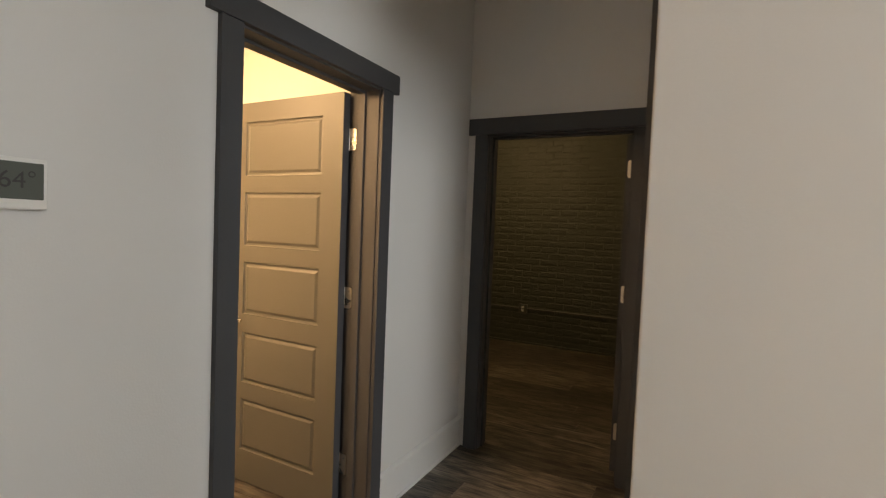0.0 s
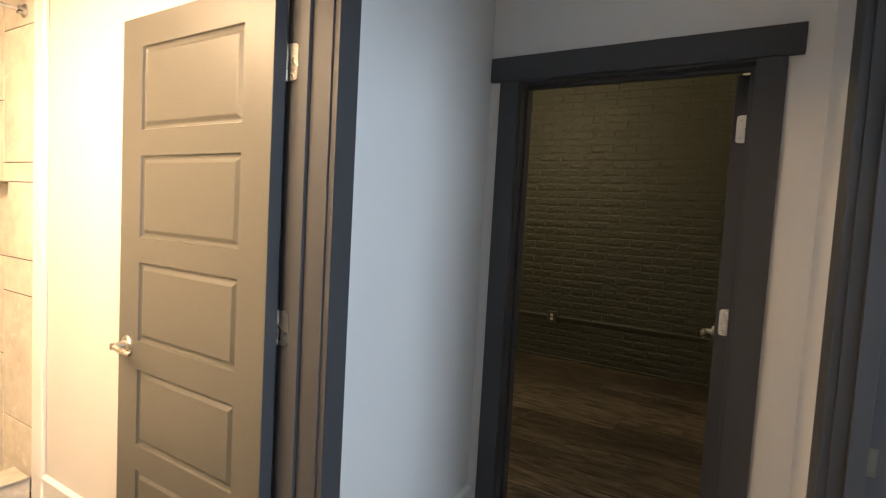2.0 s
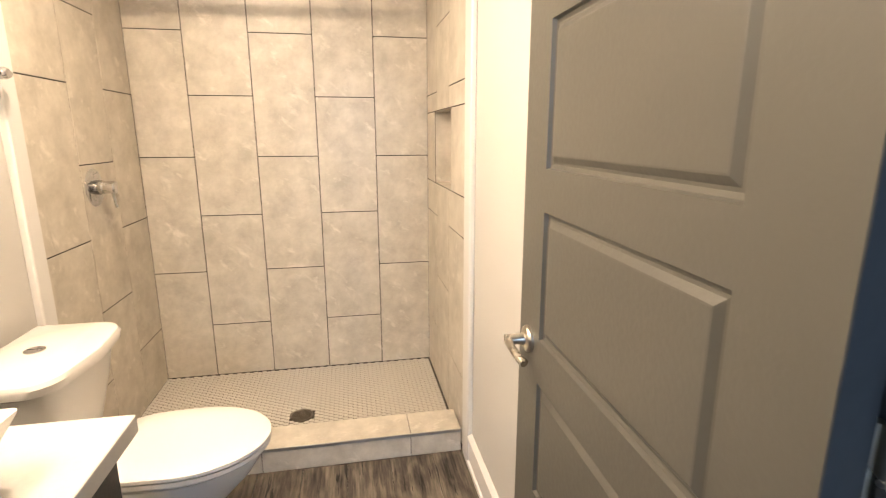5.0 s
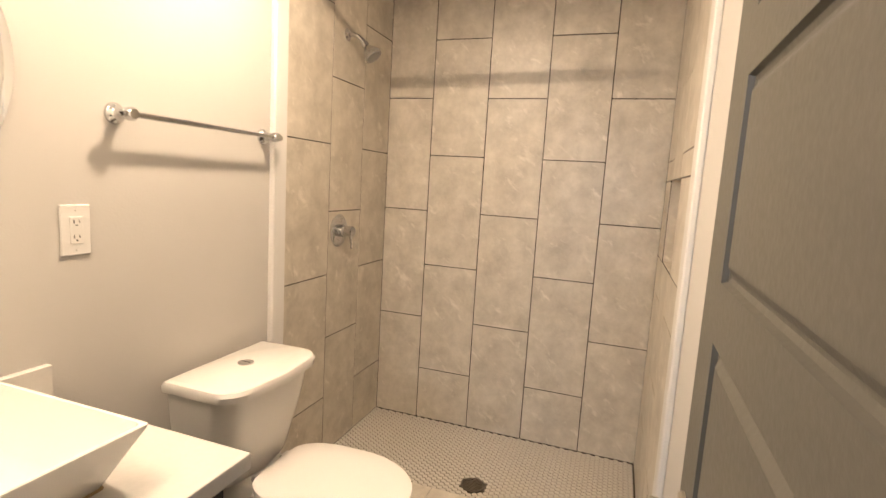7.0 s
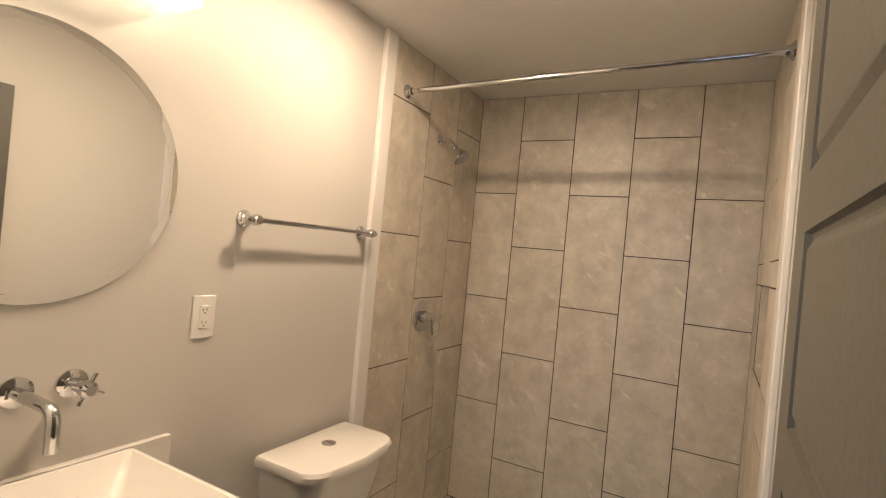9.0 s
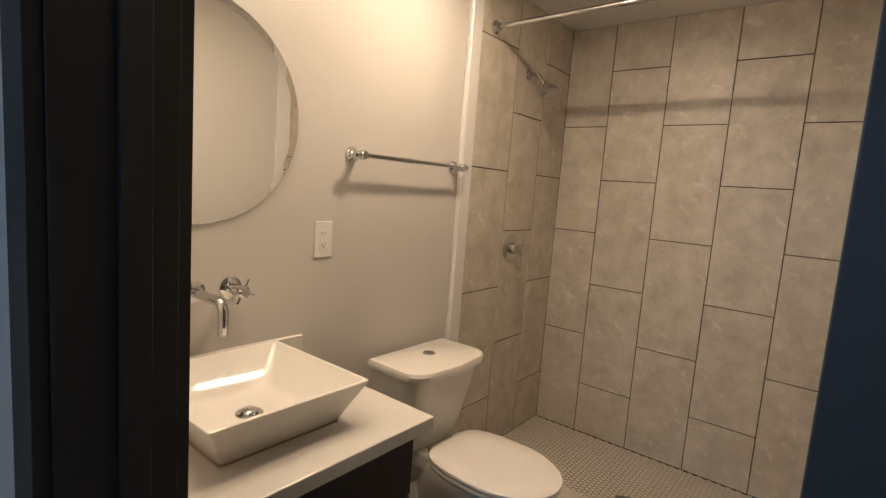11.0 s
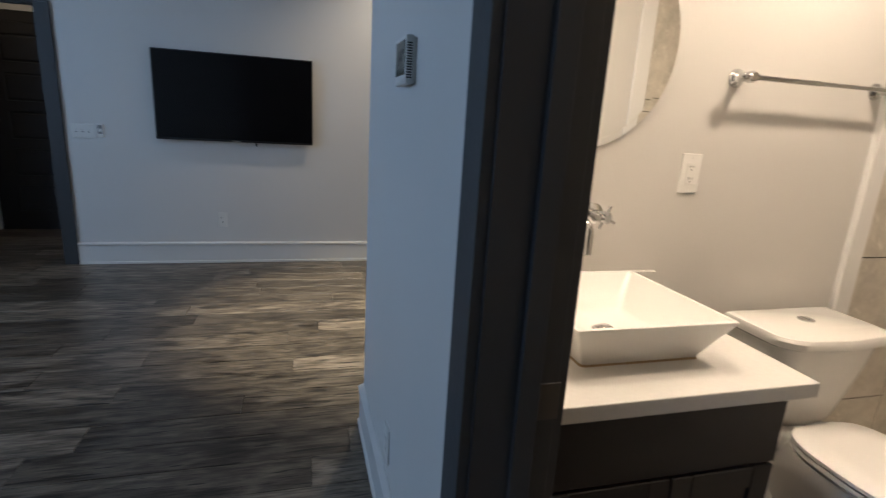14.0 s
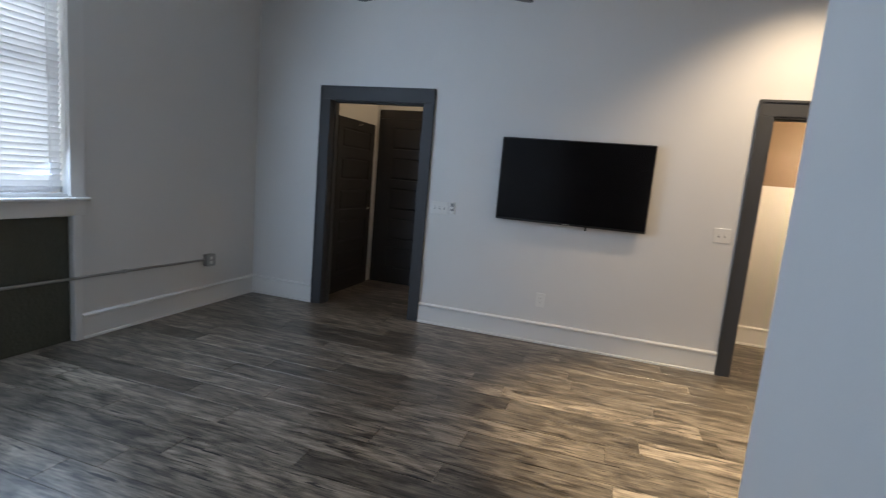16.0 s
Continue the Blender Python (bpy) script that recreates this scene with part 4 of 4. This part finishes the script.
# ---- thermostat ----
def thermostat():
    x, y, z = HALL_X, 0.107, 1.48
    t = thing("thermostat", "white wall thermostat with a grey display", "thermostat", (x, y, z))
    y0, y1, z0, z1 = 0.042, 0.172, 1.424, 1.536
    part("base", bx(x, x + 0.008, y0 + 0.004, y1 - 0.004, z0 + 0.004, z1 - 0.004, 0.002), M_PLASTIC, t)
    part("body", bx(x + 0.008, x + 0.027, y0, y1, z0, z1, 0.003, 2), M_PLASTIC, t)
    part("display", bx(x + 0.0265, x + 0.0282, y0 + 0.012, y1 - 0.008, z0 + 0.022, z1 - 0.010, 0.0005), M_LCD, t, "grey-green lcd display")
    part("button_bar", bx(x + 0.027, x + 0.029, y0 + 0.03, y1 - 0.03, z0 + 0.004, z0 + 0.013, 0.0008), M_PLASTIC, t)
    for k in range(14):
        part("vent_slot", bx(x + 0.011, x + 0.024, y1 - 0.0006, y1 + 0.0004, z0 + 0.014 + k * 0.006, z0 + 0.017 + k * 0.006), M_SLOT, t)
    # the read-out: 64 with a degree ring
    cu = bpy.data.curves.new("digits", "FONT")
    cu.body = "64°"
    cu.size = 0.052
    cu.extrude = 0.0002
    cu.align_x, cu.align_y = "CENTER", "CENTER"
    tmp = bpy.data.objects.new("digits", cu)
    me = bpy.data.meshes.new_from_object(tmp)
    bpy.data.objects.remove(tmp)
    me.transform(Matrix.Translation((0.0286, 0.008, 0.006)) @ Matrix(((0, 0, 1, 0), (1, 0, 0, 0), (0, 1, 0, 0), (0, 0, 0, 1))))
    me.materials.append(M_SLOT)
    ob = new("digits", me)
    ob.parent = t
    tagged(ob, "dark digits reading 64 degrees")
    skewed(t, HALL_SKEW)


thermostat()


# ---- living room ----
def television():
    x0, x1, z0, z1, y = 0.195, 1.443, 1.079, 1.789, TV_Y
    t = thing("television", "large black flat television mounted on the wall", "television", ((x0 + x1) / 2, y, (z0 + z1) / 2))
    part("mount", bx(0.6, 1.05, y, y + 0.03, 1.25, 1.6), M_TVFRAME, t)
    part("housing", bx(x0 + 0.02, x1 - 0.02, y + 0.025, y + 0.05, z0 + 0.02, z1 - 0.02, 0.006), M_TVFRAME, t)
    part("panel", bx(x0, x1, y + 0.045, y + 0.068, z0, z1, 0.003), M_TVFRAME, t)
    part("screen", bx(x0 + 0.010, x1 - 0.010, y + 0.0665, y + 0.0692, z0 + 0.018, z1 - 0.010, 0.0005), M_SCREEN, t, "black switched-off glass screen")
    part("badge", bx(0.80, 0.86, y + 0.068, y + 0.0695, z0 + 0.005, z0 + 0.011), M_NICKEL, t, "small silver badge")
    part("sensor", bx(0.66, 0.675, y + 0.04, y + 0.052, z0 - 0.03, z0 + 0.002, 0.002), M_TVFRAME, t)


television()


def window():
    w = thing("window_1", "tall white window with horizontal blinds", "window", (WIN_X, -0.73, 1.06))
    tagged(w, kind="structure")
    y0, y1, z0, z1 = -1.405, -0.1, 1.06, 2.75
    for a, b in ((y0 - 0.11, y0 - 0.002), (y1 + 0.002, y1 + 0.11)):
        part("casing", bx(WIN_X - 0.022, WIN_X, a, b, z0 - 0.02, z1 + 0.0, 0.003), M_WHITE, w)
    part("casing", bx(WIN_X - 0.022, WIN_X, y0 - 0.11, y1 + 0.11, z1 + 0.002, z1 + 0.15, 0.003), M_WHITE, w)
    part("sill", bx(WIN_X - 0.06, WIN_X + 0.12, y0 - 0.125, y1 + 0.125, z0 - 0.045, z0 - 0.021, 0.005), M_WHITE, w)
    part("apron", bx(WIN_X - 0.022, WIN_X, y0 - 0.11, y1 + 0.11, 0.910, z0 - 0.047, 0.003), M_WHITE, w)
    for a, b in ((y0, y0 + 0.05), (y1 - 0.05, y1)):
        part("sash", bx(WIN_X + 0.12, WIN_X + 0.16, a, b, z0, z1, 0.002), M_WHITE, w)
    for a, b in ((z0 - 0.02, z0 + 0.05), (1.88, 1.93), (z1 - 0.05, z1)):
        part("sash", bx(WIN_X + 0.12, WIN_X + 0.16, y0 + 0.05, y1 - 0.05, a, b, 0.002), M_WHITE, w)
    bl = thing("window_blind", "white horizontal slat blind half open", "blind", (WIN_X + 0.05, -0.7525, 1.08))
    slat_me = None
    n = 43
    for k in range(n):
        z = z0 + 0.03 + k * 0.0392
        if slat_me is None:
            bm = bmesh.new()
            lo, hi = [], []
            for i in range(5):
                u = (i / 4 - 0.5) * 0.047
                c = 0.003 * (1 - (2 * u / 0.047) ** 2)
                lo.append((u, c - 0.0012))
                hi.append((u, c + 0.0012))
            prof = lo + hi[::-1]
            bm_loft(bm, [[(a, y, b) for a, b in prof] for y in (-0.645, 0.645)])
            bm.transform(Matrix.Rotation(radians(60), 4, "Y"))
            bmesh.ops.recalc_face_normals(bm, faces=bm.faces)
            slat_me = bpy.data.meshes.new("slat")
            bm.to_mesh(slat_me)
            bm.free()
            slat_me.materials.append(M_BLIND)
        s = new("slat", slat_me)
        s.parent = bl
        s.location = (0.0, 0.0, z - 1.08)
    for y in (-1.31, -0.75, -0.20):
        part("ladder_cord", bx(WIN_X + 0.022, WIN_X + 0.0235, y - 0.004, y + 0.004, z0 + 0.02, z1), M_BLIND, bl)
    part("bottom_rail", bx(WIN_X + 0.03, WIN_X + 0.07, -1.395, -0.11, z0 - 0.012, z0 + 0.008, 0.003), M_BLIND, bl)


window()
structure("backdrop", bx(6.5, 6.52, -6, 5, -1, 6), M_SKYGLOW, "pale overcast daylight outside the windows", "backdrop")


def under_window():
    r = structure("window_recess", bx(WIN_X + 0.03, WIN_X + 0.20, -1.428, -0.032, 0.0, 0.903), M_BRICKPAINT, "dark painted rough masonry recess under the window", "wall")
    for y in (-1.485, -0.03):
        structure("trim", bx(WIN_X - 0.022, WIN_X, y, y + 0.057, 0.0, 0.908, 0.003), M_WHITE, "white board beside the recess", "trim")


under_window()


def conduit(name, label, p0, p1, box_at, n, metal):
    """Surface conduit along a wall ending in a metal outlet box."""
    c = thing(name, label, "conduit", p0, "surface conduits")
    part("pipe", tube(p0, p1, 0.0105, seg=14), metal, c, "", True)
    n = Vector((*n, 0))
    u = Vector((-n.y, n.x, 0))
    basis = Matrix((u, n, Vector((0, 0, 1)))).transposed().to_4x4()
    def slab(pn, a, b, z0, z1, d0, d1, m, bev, parent):
        bm = bm_box(bmesh.new(), a, b, d0, d1, z0, z1, bev)
        bm.transform(Matrix.Translation(box_at) @ basis)
        return part(pn, bm, m, parent)
    b = slab("box", -0.05, 0.05, -0.055, 0.055, 0.0, 0.05, metal, 0.006, c)
    slab("cover", -0.052, 0.052, -0.057, 0.057, 0.05, 0.053, metal, 0.004, b)
    for zc in (-0.02, 0.02):
        slab("socket", -0.016, 0.016, zc - 0.014, zc + 0.014, 0.053, 0.056, M_PLASTIC, 0.003, b)
    d = (Vector(p1) - Vector(p0))
    for f in (0.35, 0.72):
        q = Vector(p0) + d * f
        part("strap", bx(q.x - 0.012, q.x + 0.012, q.y - 0.014, q.y + 0.014, q.z - 0.014, q.z + 0.014, 0.004), metal, c)
    return c


conduit("electrical_conduit", "steel surface conduit with outlet box on the wall", (WIN_X - 0.02, 0.3, 0.50), (WIN_X - 0.02, -2.64, 0.44), (WIN_X, -2.69, 0.435), (-1, 0), M_STEEL)
conduit("electrical_conduit", "steel surface conduit with outlet box on painted brick", (-3.1, 5.635, 0.44), (0.86, 5.635, 0.44), (-0.667, 5.655, 0.44), (0, -1), mat("dull_conduit", (0.10, 0.10, 0.085), 0.45, 0.3, vary=0.2, scale=20))

# the nook wall stands a little out of square
SKEW = Matrix.Translation((NOOK_X, BEIGE_Y, 0)) @ Matrix.Rotation(radians(1.9), 4, "Z") @ Matrix.Translation((-NOOK_X, -BEIGE_Y, 0))
nook.matrix_world = SKEW
frame_room.matrix_world = SKEW

# closet doors, seen through the frame beside the television
ROWS_F = [(0.20, 0.47), (0.57, 0.84), (0.94, 1.21), (1.31, 1.58), (1.68, 1.94)]
ROWS_C = [(0.22, 0.47), (0.58, 0.83), (0.94, 1.17), (1.28, 1.52), (1.63, 1.84)]
panel_door("closet_door", "dark painted five-panel door standing open along the vestibule wall", 0.86, 1.945, pose(3.30, -3.72, 0.0, 0, 0, -90), M_CLOSETDOOR, ROWS_C, lever=(0.79, 0.95))
panel_door("closet_door", "dark painted five-panel door facing the vestibule", 0.86, 2.045, pose(2.36, -4.744, 0.0, 0, 0, 0), M_CLOSETDOOR, ROWS_F, lever=(0.07, 0.95))
for a, b, z0, z1 in ((2.26, 2.357, 0.0, 2.048), (3.223, 3.318, 0.0, 2.048), (2.26, 3.318, 2.05, 2.156)):
    structure("trim", bx(a, b, -4.75, -4.728, z0, z1, 0.003), M_CLOSETDOOR, "dark painted flat door casing", "trim")
hook = thing("coat_hook", "small metal hook on the open vestibule door", "hook", (3.255, -4.10, 1.90))
part("plate", bx(3.2535, 3.2565, -4.125, -4.075, 1.885, 1.905, 0.001), M_NICKEL, hook)
for y in (-4.115, -4.085):
    part("prong", tube((3.254, y, 1.893), (3.225, y, 1.902), 0.004, seg=10), M_NICKEL, hook)


def ceiling_fan():
    c = (1.80, -2.15, 2.662)
    f = thing("ceiling_fan", "grey three-blade ceiling fan on a down rod", "ceiling fan", c)
    part("rod", tube((c[0], c[1], c[2] + 0.1), (c[0], c[1], HIGH), 0.013), M_FAN, f, "", True)
    part("canopy", lathe((c[0], c[1], HIGH), (0, 0, -1), [(0.065, 0), (0.06, 0.03), (0.02, 0.06)]), M_FAN, f, "", True)
    part("motor", lathe((c[0], c[1], c[2] - 0.05), (0, 0, 1), [(0.04, 0), (0.085, 0.02), (0.095, 0.08), (0.07, 0.13), (0.02, 0.16)]), M_FAN, f, "", True)
    for a in (216, 337, 97):
        bm = bmesh.new()
        loops = []
        for r, w in ((0.08, 0.035), (0.16, 0.05), (0.5, 0.062), (0.69, 0.056), (0.73, 0.042), (0.75, 0.02)):
            loops.append([(r, -w, -0.010 - w * 0.2), (r, w, -0.010 + w * 0.2), (r, w, 0.004 + w * 0.2), (r, -w, 0.004 - w * 0.2)])
        bm_loft(bm, loops)
        bm.transform(Matrix.Translation(c) @ Matrix.Rotation(radians(a), 4, "Z"))
        part("blade", bm, M_FAN, f)


ceiling_fan()


# ---- floor planks ----
def planks():
    w, ln = 0.18, 1.22
    rng = random.Random(5)
    y = -5.28
    far_v, far_f = [], []
    while y < 5.6:
        x = -3.58 - rng.random() * ln
        while x < 4.05:
            a, b = max(x, -3.58), min(x + ln, WIN_X + 0.24)
            c = (a + b) / 2
            hidden = (b < -1.75 and -3.5 < y < -0.8) or (c > 2.4 and y > 0.8) or (b < -1.8 and y > 2.4) or (-0.8 < y < 0.0 and b < -0.1) or (b < -1.95 and y < 2.5) or (c < -1.6 and y < -3.5)
            if b - a > 0.02:
                hx, hw, ch = (b - a) / 2 - 0.0008, w / 2 - 0.0008, 0.0012
                vs = [(sx * hx, sy * hw, -0.006) for sx, sy in ((-1, -1), (1, -1), (1, 1), (-1, 1))]
                vs += [(sx * hx, sy * hw, -ch) for sx, sy in ((-1, -1), (1, -1), (1, 1), (-1, 1))]
                vs += [(sx * (hx - ch), sy * (hw - ch), 0.0) for sx, sy in ((-1, -1), (1, -1), (1, 1), (-1, 1))]
                fs = [(8, 9, 10, 11)]
                for lo in (0, 4):
                    for i in range(4):
                        j = (i + 1) % 4
                        fs.append((lo + i, lo + j, lo + 4 + j, lo + 4 + i))
                if hidden:
                    o = len(far_v)
                    far_v += [(p[0] + c, p[1] + y + w / 2, p[2]) for p in vs]
                    far_f += [[o + q for q in f] for f in fs]
                else:
                    me = bpy.data.meshes.new("plank")
                    me.from_pydata(vs, [], fs)
                    me.materials.append(M_PLANK)
                    p = new("plank", me)
                    p.parent = floor
                    p.location = (c, y + w / 2, 0.0)
            x += ln
        y += w
    me = bpy.data.meshes.new("far_planks")
    me.from_pydata(far_v, [], far_f)
    me.materials.append(M_PLANK)
    ob = new("far_planks", me)
    ob.parent = floor
    tagged(ob, kind="stuff")


planks()


# ---- wall tiles ----
def tile_field(parent, origin, u, n, cols, z0, z1, hole=None):
    """Vertical tiles in columns. cols: (u0, u1, z of one joint); pitch 0.61 up the wall. hole: (u0, u1, z0, z1) left free."""
    u, n = Vector(u), Vector(n)
    shared = {}
    for u0, u1, zj in cols:
        z = zj - 0.61 * math.ceil((zj - z0) / 0.61)
        while z < z1 - 0.01:
            rects = [(u0, u1, max(z, z0), min(z + 0.61, z1))]
            z += 0.61
            if hole:
                out = []
                for a, b, c, d in rects:
                    ha, hb, hc, hd = hole
                    if b <= ha or a >= hb or d <= hc or c >= hd:
                        out.append((a, b, c, d))
                        continue
                    if c < hc: out.append((a, b, c, hc))
                    if d > hd: out.append((a, b, hd, d))
                    if a < ha: out.append((a, ha, max(c, hc), min(d, hd)))
                    if b > hb: out.append((hb, b, max(c, hc), min(d, hd)))
                rects = out
            for a, b, c, d in rects:
                if b - a < 0.012 or d - c < 0.012:
                    continue
                key = (round(b - a, 4), round(d - c, 4))
                if key not in shared:
                    hw, hh, g, ch = (b - a) / 2, (d - c) / 2, 0.0023, 0.0006
                    bm = bmesh.new()
                    lv = []
                    for off, dep in ((g, 0.0), (g, 0.0085), (g + ch, 0.0098)):
                        lv.append([u * (sx * (hw - off)) + n * dep + Vector((0, 0, sz * (hh - off))) for sx, sz in ((-1, -1), (1, -1), (1, 1), (-1, 1))])
                    bm_loft(bm, lv, cap=False)
                    bm.faces.new([bm.verts.new(q) for q in lv[-1]])
                    bmesh.ops.remove_doubles(bm, verts=bm.verts, dist=0.0001)
                    bmesh.ops.recalc_face_normals(bm, faces=bm.faces)
                    me = bpy.data.meshes.new("tile")
                    bm.to_mesh(me)
                    bm.free()
                    me.materials.append(M_TILE)
                    shared[key] = me
                t = new("tile", shared[key])
                t.parent = parent
                t.location = Vector(origin) + u * ((a + b) / 2) + Vector((0, 0, (c + d) / 2))


back = structure("tiled_wall_back", bx(BACK_X - 0.0095, BACK_X + 0.0042, VAN_Y, RIGHT_Y, 0.02, SHOWER_H - 0.001), M_GROUT, "stone-look large vertical wall tiles of the shower back", "wall")
left = structure("tiled_wall_left", bx(BACK_X + 0.005, -1.774, VAN_Y + 0.0005, VAN_Y + 0.0118, 0.02, SHOWER_H - 0.001), M_GROUT, "stone-look large vertical wall tiles beside the shower", "wall")
rb = bmesh.new()
for q in ((BACK_X, -2.47, 0.02, SHOWER_H), (-2.06, -1.797, 0.02, SHOWER_H), (-2.47, -2.06, 0.02, 1.11), (-2.47, -2.06, 1.465, SHOWER_H)):
    bm_box(rb, q[0], q[1], RIGHT_Y - 0.0026, RIGHT_Y + 0.0145, q[2], q[3])
right = structure("tiled_wall_right", rb, M_GROUT, "stone-look large vertical wall tiles with a niche", "wall")
tile_field(back, (BACK_X - 0.003, 0, 0), (0, 1, 0), (1, 0, 0), [(VAN_Y + 0.012, 0.304, 1.85), (0.304, 0.612, 1.545), (0.612, 0.922, 1.85), (0.922, 1.23, 1.545), (1.23, RIGHT_Y - 0.003, 1.85)], 0.026, SHOWER_H)
tile_field(left, (0, VAN_Y + 0.004, 0), (1, 0, 0), (0, 1, 0), [(-2.703, -2.408, 1.545), (-2.408, -2.108, 1.235), (-2.108, -1.775, 1.545)], 0.026, SHOWER_H)
tile_field(right, (0, RIGHT_Y + 0.005, 0), (1, 0, 0), (0, -1, 0), [(-2.703, -2.408, 1.555), (-2.408, -2.108, 1.85), (-2.108, -1.798, 1.555)], 0.026, SHOWER_H, hole=(-2.47, -2.06, 1.11, 1.465))
niche = thing("shower_niche", "recessed tiled shelf niche in the shower wall", "niche", (-2.265, RIGHT_Y, 1.11))
part("back_tile", bx(-2.47, -2.06, RIGHT_Y + 0.085, RIGHT_Y + 0.095, 1.11, 1.465), M_TILE, niche)
part("sill_tile", bx(-2.47, -2.06, RIGHT_Y + 0.0, RIGHT_Y + 0.085, 1.10, 1.112, 0.001), M_TILE, niche)
part("top_tile", bx(-2.47, -2.06, RIGHT_Y + 0.0, RIGHT_Y + 0.085, 1.463, 1.475, 0.001), M_TILE, niche)
part("side_tile", bx(-2.48, -2.468, RIGHT_Y + 0.0, RIGHT_Y + 0.085, 1.112, 1.463, 0.001), M_TILE, niche)
part("side_tile", bx(-2.062, -2.05, RIGHT_Y + 0.0, RIGHT_Y + 0.085, 1.112, 1.463, 0.001), M_TILE, niche)


# ---- painted bricks ----
def bricks():
    wall = structure("wall_brick", bx(-3.19, 0.995, 5.675, 5.719, 0.0, HIGH - 0.002), M_BRICKPAINT, "dark olive-grey painted old brick wall", "wall")
    rng = random.Random(11)
    variants = []
    L, H = 0.206, 0.064
    for k in range(8):
        bm = bmesh.new()
        rings = []
        for o, dep in ((-0.006, 0.0), (0.001, 0.0028), (0.012, 0.0055)):
            rings.append([(sx * (L / 2 - o) + rng.uniform(-0.004, 0.004), -dep + rng.uniform(-0.0022, 0.0022), sz * (H / 2 - o) + rng.uniform(-0.003, 0.003)) for sx, sz in ((-1, -1), (-0.33, -1), (0.33, -1), (1, -1), (1, 1), (0.33, 1), (-0.33, 1), (-1, 1))])
        bm_loft(bm, rings)
        bmesh.ops.recalc_face_normals(bm, faces=bm.faces)
        me = bpy.data.meshes.new("brick")
        bm.to_mesh(me)
        bm.free()
        me.materials.append(M_BRICKPAINT)
        variants.append(me)
    rest_v, rest_f = [], []
    row, z = 0, 0.04
    while z < 3.2:
        x = -3.1 + (0.108 if row % 2 else 0) + rng.uniform(-0.01, 0.01)
        while x < 0.93:
            me = rng.choice(variants)
            loc = Vector((x + rng.uniform(-0.004, 0.004), 5.675 + rng.uniform(-0.003, 0.004), z + rng.uniform(-0.003, 0.003)))
            if x > -1.25 and z < 2.3:
                b = new("brick", me)
                b.parent = wall
                b.location = loc
            else:
                o = len(rest_v)
                rest_v += [v.co + loc for v in me.vertices]
                rest_f += [[o + i for i in p.vertices] for p in me.polygons]
            x += 0.217
        z += 0.0765
        row += 1
    me = bpy.data.meshes.new("far_bricks")
    me.from_pydata(rest_v, [], rest_f)
    me.materials.append(M_BRICKPAINT)
    ob = new("far_bricks", me)
    ob.parent = wall
    tagged(ob, kind="stuff")


bricks()
structure("trim", bx(-3.19, 0.98, 5.625, 5.655, 0.0, 0.022, 0.006), M_BRICKPAINT, "painted shoe strip along the brick wall", "trim")
